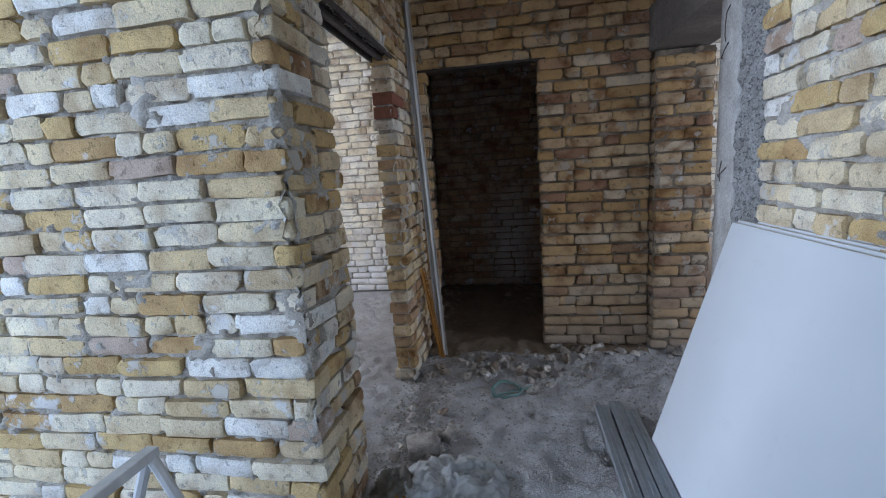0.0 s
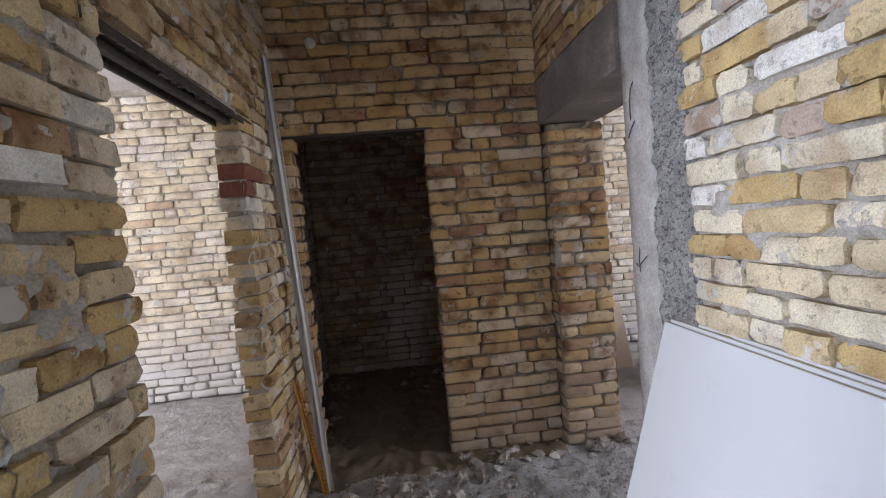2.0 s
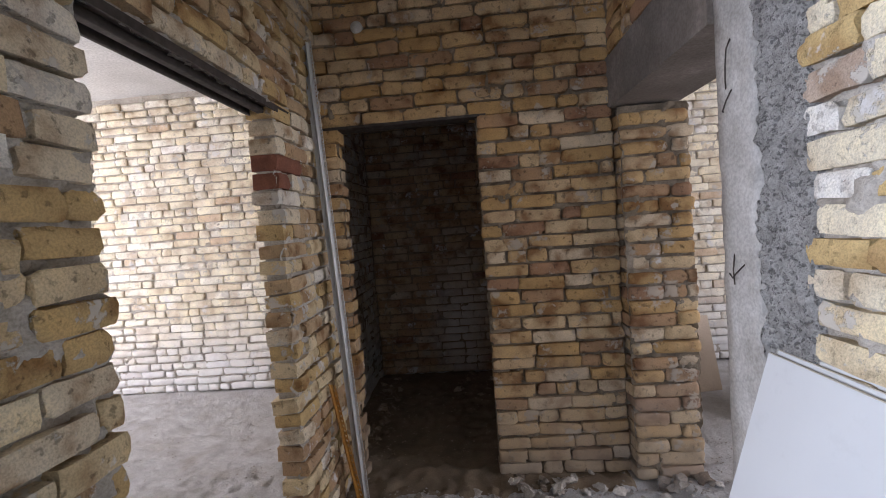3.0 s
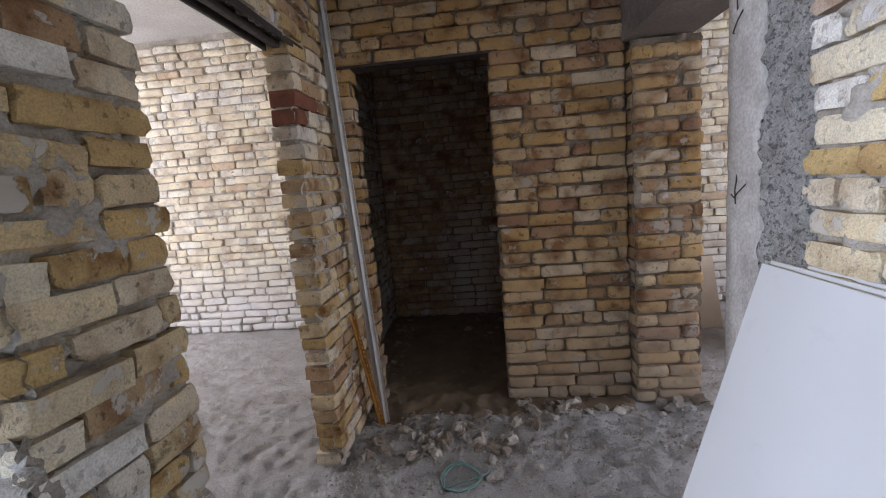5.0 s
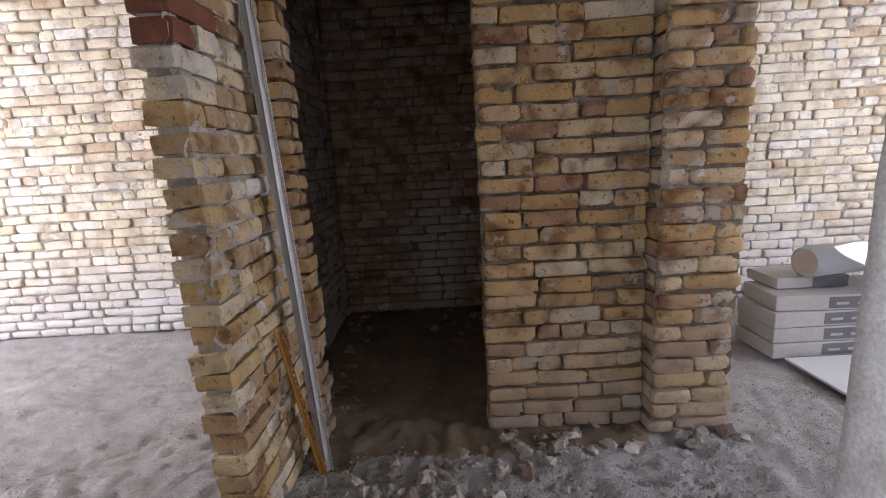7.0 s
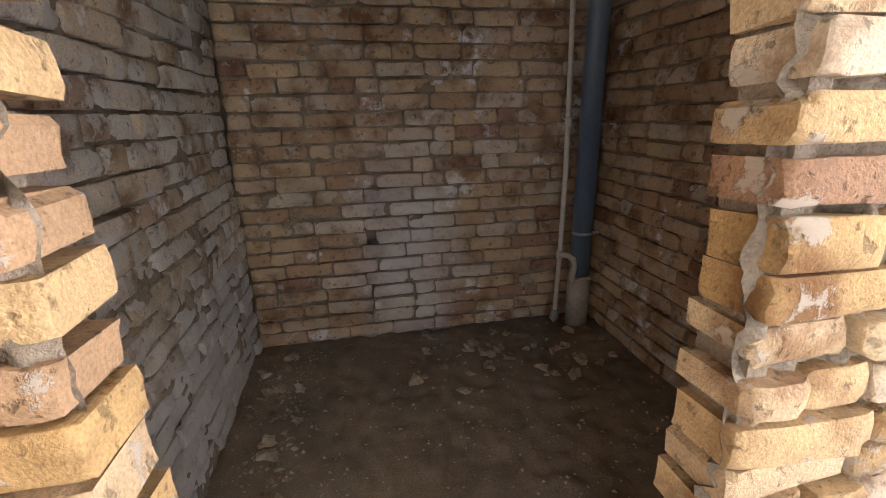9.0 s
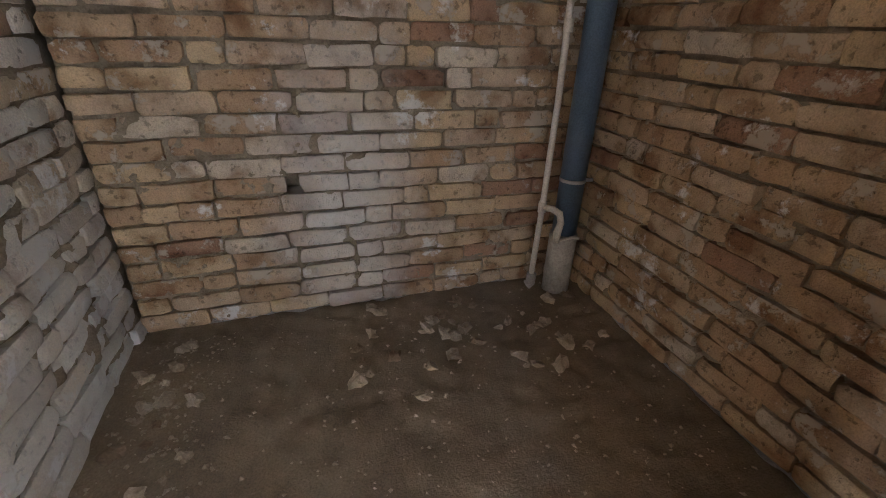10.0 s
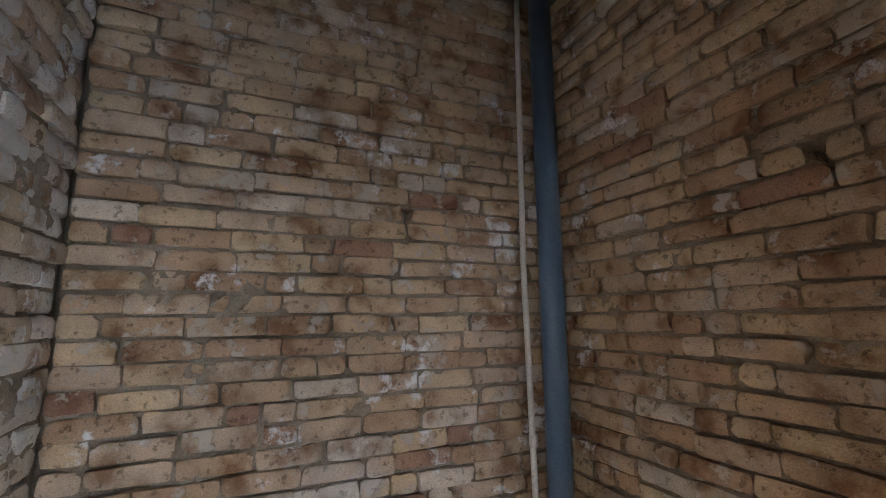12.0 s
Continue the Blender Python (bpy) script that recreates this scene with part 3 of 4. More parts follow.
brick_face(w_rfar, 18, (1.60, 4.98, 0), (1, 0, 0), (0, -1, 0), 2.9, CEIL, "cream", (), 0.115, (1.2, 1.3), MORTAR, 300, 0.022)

# dark store behind the doorway
SX0, SX1, SY = -0.48, 1.45, 5.02
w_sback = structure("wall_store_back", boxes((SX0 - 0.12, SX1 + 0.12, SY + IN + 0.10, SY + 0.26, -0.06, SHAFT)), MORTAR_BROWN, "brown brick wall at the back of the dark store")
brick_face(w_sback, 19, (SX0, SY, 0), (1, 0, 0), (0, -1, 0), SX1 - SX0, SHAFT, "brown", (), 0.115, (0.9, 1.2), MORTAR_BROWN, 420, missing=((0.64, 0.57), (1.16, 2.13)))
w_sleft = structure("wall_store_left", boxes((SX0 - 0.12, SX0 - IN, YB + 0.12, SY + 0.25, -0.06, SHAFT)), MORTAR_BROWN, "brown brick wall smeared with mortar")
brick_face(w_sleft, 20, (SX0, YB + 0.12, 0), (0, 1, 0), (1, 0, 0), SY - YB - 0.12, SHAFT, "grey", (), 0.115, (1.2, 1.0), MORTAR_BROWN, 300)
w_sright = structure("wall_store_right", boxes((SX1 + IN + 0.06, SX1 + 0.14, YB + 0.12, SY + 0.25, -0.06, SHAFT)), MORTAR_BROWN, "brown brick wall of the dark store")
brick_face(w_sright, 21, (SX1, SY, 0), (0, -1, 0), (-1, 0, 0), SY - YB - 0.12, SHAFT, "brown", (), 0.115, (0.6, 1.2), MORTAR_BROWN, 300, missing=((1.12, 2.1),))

w_over = structure("wall_over_beam", boxes((1.345 + IN, 1.68, 2.14, YB - 0.01, 2.34, CEIL)), MORTAR_BROWN, "ochre brickwork laid on the concrete beam")
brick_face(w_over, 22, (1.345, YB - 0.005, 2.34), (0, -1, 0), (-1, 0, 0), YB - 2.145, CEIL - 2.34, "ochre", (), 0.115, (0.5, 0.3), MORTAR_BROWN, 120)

# ---- concrete column and beam ----
col = tagged(thing("concrete_column", "grey concrete column, half smooth and half hacked rough", "column"), kind="structure")
part("smooth_cast", rough_block(XR - 0.005, 1.66, 1.95, 2.14, 0, CEIL, 0.05, 0.004, 1), CONCRETE, col, "smooth grey cast concrete", True)
part("hacked_face", rough_block(XR - 0.004, 1.66, 1.765, 1.955, 0, CEIL, 0.011, 0.016, 2), CONCRETE_ROUGH, col, "rough pitted concrete", True)
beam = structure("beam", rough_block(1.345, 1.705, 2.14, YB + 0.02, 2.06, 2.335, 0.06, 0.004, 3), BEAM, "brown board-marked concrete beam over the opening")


def loose_wire(points):
    ob = link_mesh("tie_wire", tube(points, 0.0022, 6), RUST, None, "", True)
    return tagged(ob, "thin bent tie wire sticking out of concrete", "wire")


loose_wire([(XR - 0.005, 2.06, 1.98), (XR - 0.02, 2.055, 1.95), (XR - 0.022, 2.06, 1.90), (XR - 0.015, 2.075, 1.86), (XR - 0.005, 2.09, 1.84)])
loose_wire([(XR - 0.006, 2.06, 1.83), (XR - 0.02, 2.065, 1.80), (XR - 0.024, 2.08, 1.77), (XR - 0.012, 2.095, 1.772)])
loose_wire([(XR - 0.005, 2.03, 1.30), (XR - 0.025, 2.045, 1.27), (XR - 0.02, 2.07, 1.255), (XR - 0.012, 2.10, 1.265)])
loose_wire([(XR - 0.005, 2.08, 1.33), (XR - 0.02, 2.065, 1.28), (XR - 0.02, 2.06, 1.235)])

# ---- lintels ----
lin = thing("steel_lintel", "dark rusty steel angle lintel over the side opening", "lintel")
part("angle", boxes((XL - 0.118, XL + 0.004, 1.50, 2.70, 2.062, 2.072), (XL - 0.004, XL + 0.004, 1.50, 2.56, 2.044, 2.062)), RUST, lin)
part("angle", boxes((XL - 0.118, XL - 0.108, 1.50, 2.60, 2.03, 2.062)), RUST, lin)
part("stiffening_bar", boxes((XL - 0.075, XL - 0.045, 1.50, 2.58, 2.035, 2.062), bevel=0.004), RUST, lin)
lin2 = thing("door_lintel", "thin dark steel strip over the doorway", "lintel")
part("strip", boxes((DOOR[0] - 0.09, DOOR[1] + 0.06, YB - 0.004, YB + 0.125, DOOR[2] - 0.006, DOOR[2] + 0.008)), RUST, lin2)

jb = thing("junction_box", "round white plastic junction box set in bricks", "junction box")
bmj = tube([(-0.02, YB - 0.012, 2.64), (-0.02, YB + 0.02, 2.64)], 0.034, 20)
part("lid", bmj, WHITE_PVC, jb, "", True)

# ---- plasterboard stack ----
LEAN = math.atan2(1.344 - 1.028, 1.073 - 0.01)


def board_sheet(k):
    """One sheet of the leaning stack; k counts from the front."""
    ob = thing("plasterboard_sheet", "white plasterboard sheet leaning on the brick wall" if k == 0 else "plasterboard sheet in a leaning stack, edge showing", "plasterboard", "stacked plasterboards")
    rise = (0.0, 0.010, 0.018, 0.030, 0.036)[k]
    shift = (0.0, -0.012, -0.03, -0.05, -0.065)[k]
    ob.matrix_world = pose(1.028 + k * 0.0145, 1.905 + shift, 0.004, 0, math.degrees(LEAN), 0)
    h = 1.112 + rise
    bm = boxes((0.0, 0.0115, -2.5, 0.0, 0, h), bevel=0.0015)
    part("core", bm, PAPER, ob, "cream paper-wrapped edge")
    part("face_paper", boxes((-0.0022, -0.0002, -2.497, -0.003, 0.003, h - 0.003)), BOARD, ob, "smooth white face")


for k in range(5):
    board_sheet(k)


# ---- steel studs on the floor ----
def stud(x, y1, turn):
    ob = thing("steel_stud", "dark galvanised steel stud lying on dusty floor", "steel stud", "steel studs on the floor")
    ob.matrix_world = pose(x, y1, 0.006, 0, 0, turn)
    w, h, t = 0.062, 0.034, 0.003
    part("web", boxes((0, w, -3.0, 0, h - t, h), (0.018, 0.024, -3.0, 0, h, h + 0.0025), (0.038, 0.044, -3.0, 0, h, h + 0.0025)), STUD, ob)
    part("flange", boxes((0, t, -3.0, 0, 0, h - t), (t, 0.012, -3.0, 0, 0, t)), STUD, ob)
    part("flange", boxes((w - t, w, -3.0, 0, 0, h - t), (w - 0.012, w - t, -3.0, 0, 0, t)), STUD, ob)


stud(0.826, 2.20, 0.0)
stud(0.905, 2.24, -0.8)
stud(0.968, 2.16, -0.3)


# ---- perforated profiles in the corner ----
def perforated(bm, x0, x1, y, length, step, hole):
    """A flat strip with a row of real holes, along z."""
    a, b = x0 + (x1 - x0) * 0.28, x0 + (x1 - x0) * 0.72
    box(bm, x0, a, y, y + 0.0012, 0, length)
    box(bm, b, x1, y, y + 0.0012, 0, length)
    for k in range(int(length / step)):
        box(bm, a, b, y, y + 0.0012, k * step, k * step + step - hole)
    return bm


def leaning(name, foot, top, label, category):
    ob = thing(name, label, category)
    z = (Vector(top) - Vector(foot)).normalized()
    x = Vector((0.75, -0.66, 0)).cross(z).cross(z).normalized() * -1
    y = z.cross(x)
    ob.matrix_world = Matrix(((x.x, y.x, z.x, foot[0]), (x.y, y.y, z.y, foot[1]), (x.z, y.z, z.z, foot[2]), (0, 0, 0, 1)))
    return ob, (Vector(top) - Vector(foot)).length


prof, plen = leaning("perforated_profile", (-0.135, 2.93, 0.01), (-0.243, 2.955, 2.50), "galvanised steel profile with perforated edge, leaning in corner", "metal profile")
part("perforated_edge", perforated(bmesh.new(), 0.012, 0.034, 0.0, plen, 0.018, 0.009), GALV, prof)
part("web", boxes((-0.036, 0.012, 0.0, 0.0015, 0, plen)), GALV, prof)
part("lip", boxes((-0.036, -0.0345, -0.022, -0.0005, 0, plen)), GALV, prof)
part("lip", boxes((0.0105, 0.012, -0.018, -0.0005, 0, plen)), GALV, prof)
part("rib", boxes((-0.016, -0.010, -0.003, -0.0003, 0, plen)), GALV, prof)
part("backing_strip", boxes((-0.050, -0.038, -0.004, 0.012, 0.02, plen - 0.03)), STEEL, prof, "second darker strip behind")
yel, ylen = leaning("yellow_corner_bead", (-0.150, 2.89, 0.01), (-0.247, 2.86, 0.70), "orange-yellow perforated strip leaning on the brick wall", "corner bead")
part("perforated_wing", perforated(bmesh.new(), -0.002, 0.036, 0.0, ylen, 0.028, 0.012), YELLOW, yel)
part("wing", boxes((-0.030, -0.022, -0.004, 0.0, 0, ylen), (-0.022, -0.004, -0.002, 0.0, 0, ylen * 0.5), (-0.004, -0.001, -0.012, 0.0, 0, ylen)), YELLOW, yel)


# ---- cloth, block, hose on the floor ----
def crumpled(cx, cy, rx, ry, height, seed, n=44):
    bm = bmesh.new()
    grid = []
    for j in range(n + 1):
        row = []
        for i in range(n + 1):
            u, v = 2 * i / n - 1, 2 * j / n - 1
            sx, sy = u * math.sqrt(max(0, 1 - v * v / 2)), v * math.sqrt(max(0, 1 - u * u / 2))
            rr, th = math.hypot(sx, sy), math.atan2(sy, sx)
            edge = 1 + 0.16 * noise.noise(Vector((math.cos(th) * 1.5, math.sin(th) * 1.5, seed)))
            p = Vector((sx * 2.2, sy * 2.2, seed))
            warp = p + Vector((noise.noise(p), noise.noise(p + Vector((9, 0, 0))), 0)) * 0.9
            fold = abs(noise.noise(warp * 1.7)) + 0.5 * abs(noise.noise(warp * 3.9)) + 0.25 * math.sin(9 * rr + 3 * th)
            x, y = cx + sx * rx * edge, cy + sy * ry * edge
            z = floor_height(x, y) + 0.004 + (1 - rr ** 4) * height * (0.45 + 0.7 * fold)
            row.append(bm.verts.new((x, y, z)))
        grid.append(row)
    for j in range(n):
        for i in range(n):
            bm.faces.new((grid[j][i], grid[j][i + 1], grid[j + 1][i + 1], grid[j + 1][i]))
    bmesh.ops.solidify(bm, geom=list(bm.faces), thickness=0.003)
    return bm


tagged(link_mesh("cloth_sack", crumpled(0.12, 1.56, 0.25, 0.21, 0.075, 3.0, 64), CLOTH, None, "", True), "crumpled white dusty cloth sack on the floor", "sack")
tagged(link_mesh("yellow_rag", crumpled(-0.07, 1.38, 0.10, 0.08, 0.05, 8.0, 24), YELLOW, None, "", True), "crumpled yellow plastic bag beside the sack", "bag")
tagged(link_mesh("small_sack", crumpled(-0.14, 1.52, 0.10, 0.13, 0.06, 12.0, 28), mineral("jute", [(0.3, (0.34, 0.31, 0.26)), (0.7, (0.46, 0.43, 0.37))], 8.0, 300.0), None, "", True), "greyish crumpled sack lying by the pier", "sack")


def half_block(x, y, size, turn):
    bm = boxes((-size[0] / 2, size[0] / 2, -size[1] / 2, size[1] / 2, 0, size[2]))
    bmesh.ops.subdivide_edges(bm, edges=bm.edges, cuts=3, use_grid_fill=True)
    for v in bm.verts:
        v.co += Vector((noise.noise(v.co * 30), noise.noise(v.co * 27), noise.noise(v.co * 33))) * 0.008
    ob = link_mesh("broken_block", bm, RUBBLE, None, "", True)
    ob.matrix_world = pose(x, y, floor_height(x, y) - 0.004, 4, -3, turn)
    return tagged(ob, "broken grey block lying among the grit", "block")


half_block(-0.07, 1.82, (0.15, 0.11, 0.07), 20)
half_block(0.05, 1.90, (0.07, 0.06, 0.05), 65)

ring = []
for k in range(64):
    a = 2 * math.pi * k / 24
    r = 0.088 + 0.008 * math.sin(k * 0.7)
    x, y = 0.335 + r * math.cos(a), 2.43 + r * 1.05 * math.sin(a)
    ring.append((x, y, floor_height(x, y) + 0.006 + 0.004 * (k // 24)))
ring += [(0.46, 2.44, 0.004), (0.49, 2.48, 0.002)]
tagged(link_mesh("hose_coil", tube(ring, 0.005, 8), GREEN_WIRE, None, "", True), "thin green hose coiled on the floor", "hose")

# ---- steel trestle by the pier ----
tr = thing("steel_trestle", "grey steel trestle standing before the brick wall", "trestle")
part("top_bar", boxes((-0.532, -0.496, -0.45, 0.762, 0.682, 0.708), bevel=0.003), GALV, tr)
for y in (0.745, -0.40):
    part("leg", tube([(-0.510, y, 0.69), (-0.21, y + 0.02, 0.0)], 0.014, 8), GALV, tr)
    part("leg", tube([(-0.518, y, 0.69), (-0.82, y + 0.02, 0.0)], 0.014, 8), GALV, tr)

# ---- pipes in the dark store ----
PX, PY = 1.335, 4.905
soil = thing("soil_pipe", "blue-grey plastic soil pipe standing in the corner", "pipe")
part("riser", tube([(PX, PY, 0.30), (PX, PY, 3.34)], 0.055, 28), GREY_PVC, soil, "", True)
part("socket", tube([(PX, PY, 0.0), (PX, PY, 0.29), (PX, PY, 0.305), (PX, PY, 0.31)], [0.064, 0.064, 0.062, 0.05], 28), CONCRETE, soil, "grey cement-smeared socket", True)
part("clamp", tube([(PX, PY, 0.555), (PX, PY, 0.570)], 0.058, 28), GALV, soil, "thin steel clamp", True)
part("clamp_screw", boxes((PX + 0.055, PX + 0.085, PY - 0.03, PY - 0.018, 0.556, 0.569)), GALV, soil)
wpipe = thing("water_pipe", "thin white plastic water pipe with tap, in the corner", "pipe")
WX, WY = 1.225, 4.94
riser = [(WX - 0.012, WY, 0.06), (WX - 0.004, WY - 0.004, 0.40), (WX + 0.004, WY, 0.9), (WX - 0.004, WY, 1.4), (WX - 0.016, WY, 1.9), (WX - 0.010, WY, 2.5), (WX, WY, 3.34)]
part("riser", tube(riser, 0.0135, 14), WHITE_PVC, wpipe, "", True)
part("coupling", tube([(WX + 0.003, WY, 1.14), (WX + 0.003, WY, 1.19)], 0.019, 14), WHITE_PVC, wpipe, "", True)
part("coupling", tube([(WX - 0.004, WY - 0.004, 0.405), (WX - 0.004, WY - 0.004, 0.455)], 0.019, 14), WHITE_PVC, wpipe, "", True)
tee = [(WX - 0.004, WY - 0.01, 0.43), (WX + 0.02, WY - 0.05, 0.435), (WX + 0.045, WY - 0.075, 0.42), (WX + 0.052, WY - 0.085, 0.38), (WX + 0.04, WY - 0.085, 0.33), (WX + 0.045, WY - 0.085, 0.285)]
tap = part("tap", tube(tee, [0.014, 0.015, 0.016, 0.015, 0.019, 0.013], 12), WHITE_PVC, wpipe, "white bent tap outlet", True)
part("tap_lever", tube([(WX + 0.05, WY - 0.10, 0.30), (WX + 0.10, WY - 0.115, 0.315), (WX + 0.135, WY - 0.12, 0.31)], 0.007, 8), WHITE_PVC, tap, "", True)
part("foot_elbow", tube([(WX - 0.03, WY, 0.02), (WX - 0.014, WY - 0.005, 0.035), (WX - 0.012, WY - 0.005, 0.085)], 0.024, 12), CONCRETE, wpipe, "cement-smeared elbow", True)


# ---- things in the right-hand room ----
def carton(x0, x1, y0, y1, z0, z1, turn):
    ob = thing("tile_carton", "dusty grey carton with a dark printed band, stacked", "carton", "stacked cartons")
    ob.matrix_world = pose((x0 + x1) / 2, (y0 + y1) / 2, z0, 0, 0, turn)
    a, b = (x1 - x0) / 2, (y1 - y0) / 2
    part("body", boxes((-a, a, -b, b, 0, z1 - z0 - 0.002), bevel=0.006), CARTON, ob)
    part("printed_band", boxes((-a + 0.30, a - 0.02, -b - 0.0015, -b - 0.0003, 0.012, z1 - z0 - 0.014)), LABEL_DARK, ob, "dark printed band")
    for k, w in enumerate((0.07, 0.11)):
        part("print_bar", boxes((-a + 0.34 + k * 0.12, -a + 0.34 + k * 0.12 + w, -b - 0.003, -b - 0.0018, 0.034, 0.050)), CARTON, ob, "pale unreadable print")


for k in range(4):
    carton(2.40 + (0.0, 0.008, -0.004, 0.03)[k], 3.10 + 0.01 * (k % 2), 3.70, 4.04, 0.012 + k * 0.099, 0.109 + k * 0.099, (0.8, -1.0, 0.4, -4.5)[k])
    carton(3.13, 3.60, 3.72, 4.06, 0.012 + k * 0.099, 0.109 + k * 0.099, (0.4, -0.5, 0.3, 0.6)[k])
lid = thing("flat_carton", "flattened dark-edged carton lying on the stack", "carton")
part("body", boxes((2.50, 2.95, 3.84, 4.12, 0.410, 0.480), bevel=0.006), CARTON, lid)
part("dark_end", boxes((2.72, 2.94, 3.8378, 3.8395, 0.414, 0.476)), LABEL_DARK, lid, "dark printed end")
bb = link_mesh("beige_panel", boxes((-0.22, 0.22, -0.006, 0.006, 0, 0.60), bevel=0.002), CARTON_BEIGE)
bb.matrix_world = pose(2.24, 4.22, 0.0, -14, 0, 8)
tagged(bb, "beige cardboard panel leaning behind the cartons", "cardboard")
rollt = thing("film_roll", "roll of white plastic film lying on the cartons", "film roll")
part("roll", tube([(2.66, 3.84, 0.577), (3.46, 3.98, 0.577)], 0.095, 26), BOARD, rollt, "", True)
part("core_tube", tube([(2.652, 3.8386, 0.577), (2.68, 3.8436, 0.577)], 0.080, 26), CARTON_BEIGE, rollt, "brown cardboard core")


def drape():
    bm = bmesh.new()
    n, m = 30, 26
    rows = []
    for j in range(m + 1):
        row = []
        for i in range(n + 1):
            u, v = i / n, j / m
            x = 2.74 + 0.80 * u + 0.18 * v * (1 - u)
            z = 0.690 - 0.56 * v * (0.35 + 0.65 * u)
            p = Vector((x * 4, v * 3, 1))
            y = 3.76 - 0.10 * min(1, v * 2.2) + 0.035 * noise.noise(p * 1.3) + 0.01 * noise.noise(p * 4) + 0.10 * u
            row.append(bm.verts.new((x, y - 0.01, z + 0.02 * noise.noise(p))))
        rows.append(row)
    for j in range(m):
        for i in range(n):
            bm.faces.new((rows[j][i], rows[j][i + 1], rows[j + 1][i + 1], rows[j + 1][i]))
    return bm


tagged(link_mesh("plastic_film", drape(), FILM, None, "", True), "cloudy plastic film hanging over the carton stack", "plastic film")
sb = link_mesh("floor_board", boxes((2.46, 3.66, 3.21, 3.67, 0.016, 0.030), bevel=0.002), BOARD)
tagged(sb, "white plasterboard sheet lying flat on the floor", "plasterboard")

# ---- rubble ----


def chunk_shape(seed, flat, mat):
    bm = bmesh.new()
    bmesh.ops.create_icosphere(bm, subdivisions=2, radius=0.5)
    for v in bm.verts:
        d = v.co.normalized()
        p = d * 1.4 + Vector((seed * 3.1, 0, 0))
        k = 0.62 + 0.55 * noise.noise(p) + 0.15 * noise.noise(p * 3)
        cut = Vector((math.sin(seed * 2.1), math.cos(seed * 1.3), math.sin(seed))).normalized()
        q = d * k
        over = q.dot(cut) - 0.28
        if over > 0:
            q -= cut * over
        v.co = Vector((q.x * 1.2, q.y, q.z * flat))
    me = bpy.data.meshes.new("rubble_chunk")
    bm.to_mesh(me)
    bm.free()
    me.materials.append(mat)
    return me


CHUNKS = [chunk_shape(s, 0.62 + 0.07 * (s % 5), STONES) for s in range(9)]
LUMPS = [chunk_shape(s, 0.66 + 0.07 * (s % 5), CLODS) for s in range(9)]
rr = random.Random(21)


def chunk(x, y, size, label="broken brick and mortar lump on the floor", shapes=CHUNKS):
    ob = new("rubble_chunk", shapes[rr.randrange(9)])
    ob.matrix_world = pose(x, y, floor_height(x, y) + size * 0.17, rr.uniform(-25, 25), rr.uniform(-25, 25), rr.uniform(0, 360)) @ Matrix.Scale(size, 4)
    tagged(ob, label, "rubble", "rubble before the doorway")


for k in range(80):
    x = rr.gauss(0.48, 0.20)
    y = rr.gauss(2.70 + 0.05 * math.sin(x * 5), 0.10)
    chunk(x, y, rr.choice((0.02, 0.025, 0.028, 0.034, 0.04, 0.058)))
for k in range(26):
    chunk(rr.uniform(-0.24, 0.25), rr.gauss(2.68, 0.09), rr.uniform(0.02, 0.055))
for k in range(30):
    chunk(rr.uniform(0.65, 1.75), rr.gauss(3.01, 0.05), rr.uniform(0.025, 0.06))
for k in range(18):
    chunk(rr.uniform(-0.22, 0.08), rr.uniform(1.62, 2.2), rr.uniform(0.02, 0.05))
for k in range(46):
    chunk(rr.uniform(-0.44, -0.16), rr.uniform(3.5, 4.9), rr.uniform(0.02, 0.055), "mortar lump on the store's earth floor", LUMPS)
for k in range(44):
    chunk(rr.uniform(0.3, 1.40), min(4.96, rr.gauss(4.72, 0.22)), rr.uniform(0.02, 0.055), "mortar lump on the store's earth floor", LUMPS)


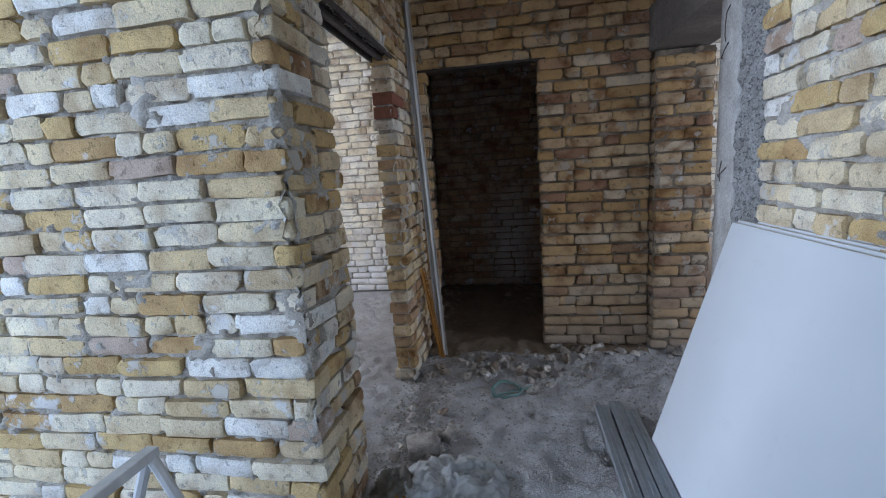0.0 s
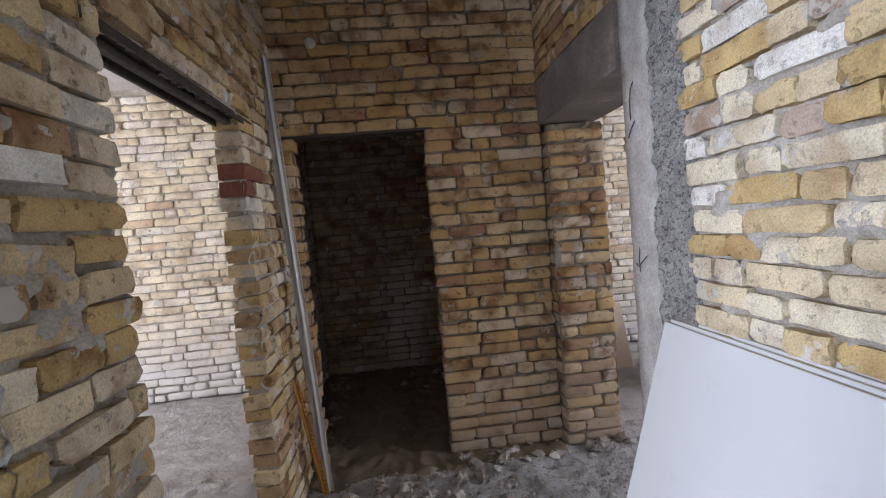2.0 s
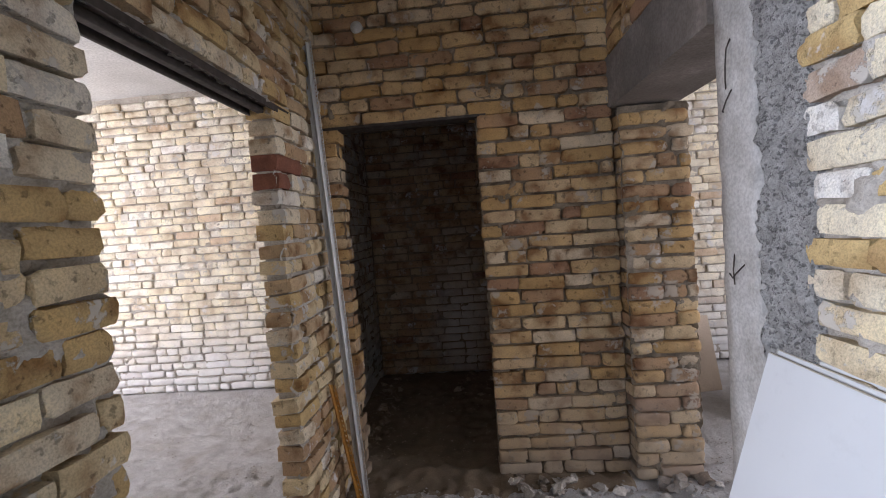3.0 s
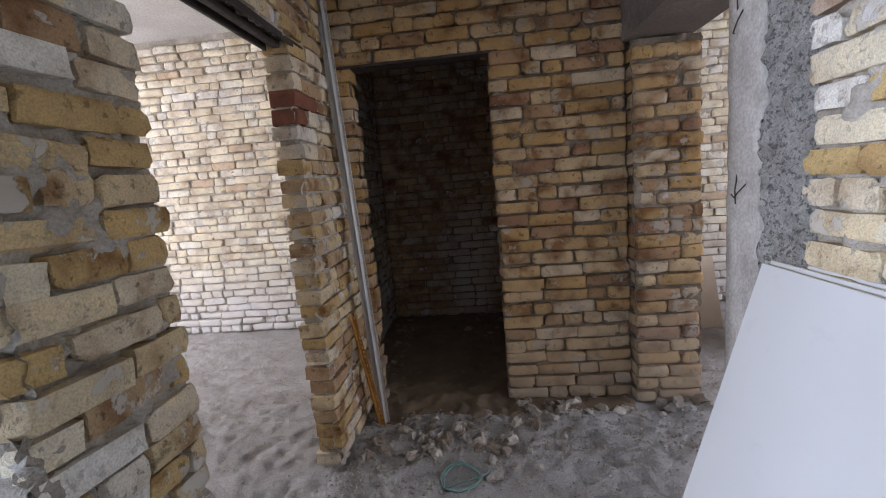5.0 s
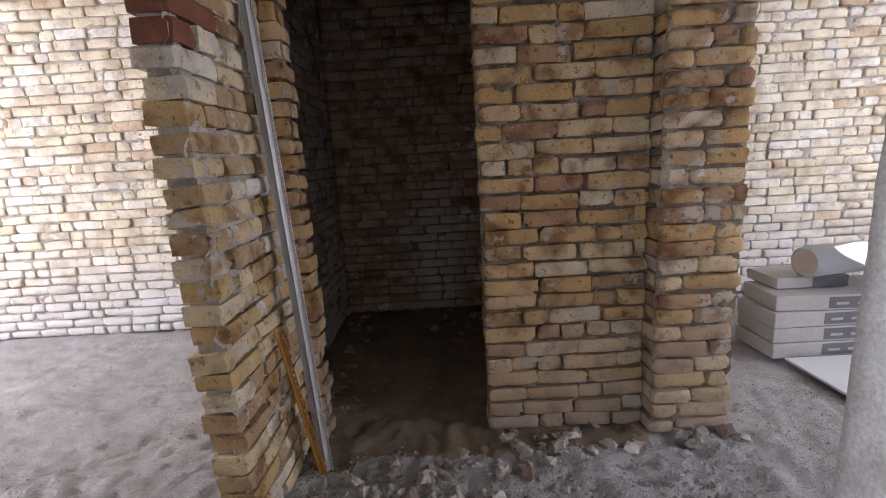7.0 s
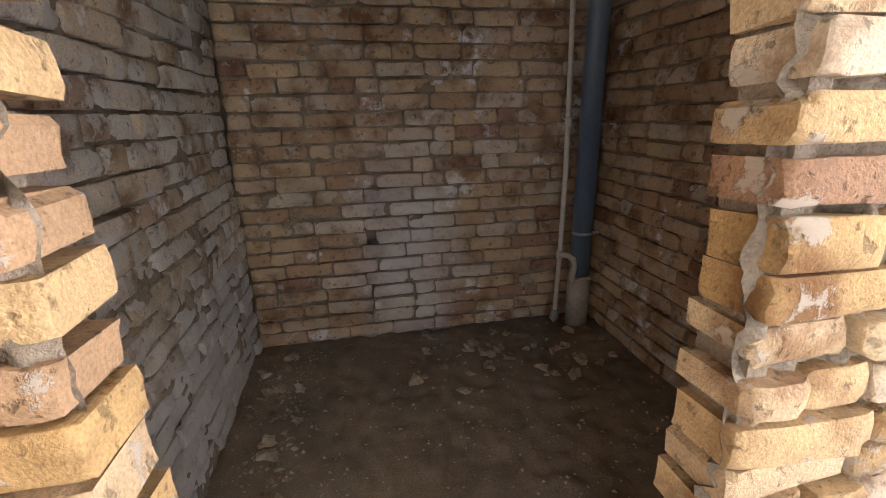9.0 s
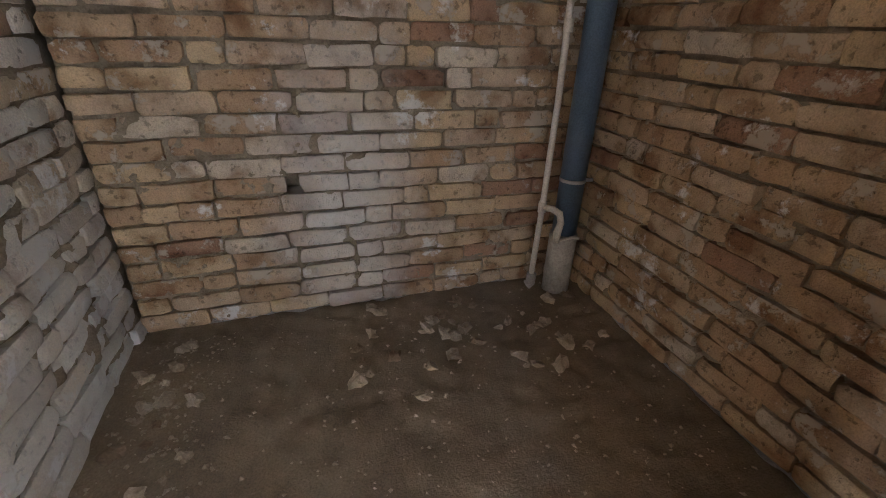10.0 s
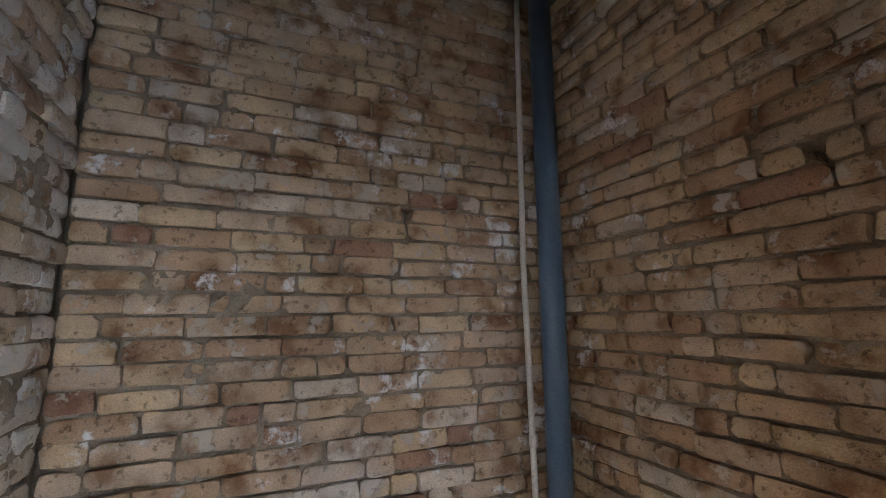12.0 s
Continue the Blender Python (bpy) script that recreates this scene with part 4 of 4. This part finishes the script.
def gravel(name, count, place, lo, hi, label, mat=RUBBLE):
    verts, faces = [], []
    for k in range(count):
        x, y = place()
        s = rr.uniform(lo, hi)
        z, base = floor_height(x, y) + 0.004, len(verts)
        a = rr.uniform(0, 6.28)
        for dx, dy, dz in ((1, 0, 0), (0, 1, 0.1), (-1, 0, 0), (0, -1, 0.1), (0.1, 0.1, 0.9), (0, 0, -0.7)):
            j = rr.uniform(0.6, 1.2) * s
            verts.append((x + j * (dx * math.cos(a) - dy * math.sin(a)), y + j * (dx * math.sin(a) + dy * math.cos(a)), z + j * dz * 0.8))
        for f in ((0, 1, 4), (1, 2, 4), (2, 3, 4), (3, 0, 4), (1, 0, 5), (2, 1, 5), (3, 2, 5), (0, 3, 5)):
            faces.append(tuple(base + q for q in f))
    me = bpy.data.meshes.new(name)
    me.from_pydata(verts, [], faces)
    me.materials.append(mat)
    me.update()
    tagged(new(name, me), label, "gravel", "", "stuff")


gravel("grit", 900, lambda: (rr.uniform(-0.26, 1.75), rr.gauss(2.78, 0.16)), 0.004, 0.014, "mortar grit and crumbs before the end wall")
gravel("grit", 500, lambda: (rr.gauss(-0.15, 0.10), rr.uniform(1.55, 2.6)), 0.004, 0.013, "grit along the foot of the pier")
gravel("grit", 2600, lambda: (rr.uniform(-0.3, 1.3), rr.uniform(1.2, 2.8)), 0.003, 0.010, "crumbs scattered over the hall floor")
gravel("grit", 1600, lambda: (rr.uniform(-0.45, 1.42), rr.uniform(3.3, 4.98)), 0.004, 0.013, "crumbs scattered over the store floor", CLODS)
gravel("grit", 700, lambda: (rr.gauss(-0.30, 0.10), rr.uniform(3.4, 4.95)), 0.005, 0.016, "earthy crumbs along the foot of the store wall", CLODS)
gravel("grit", 500, lambda: (rr.uniform(1.75, 2.6), rr.uniform(2.4, 3.5)), 0.003, 0.007, "crumbs on the side room's floor")
gravel("grit", 400, lambda: (rr.uniform(-3.2, -0.5), rr.uniform(2.0, 4.7)), 0.003, 0.010, "crumbs on the bright room's floor")

# ---- the bricks, last ----
for job in BRICK_JOBS:
    lay_bricks(*job)
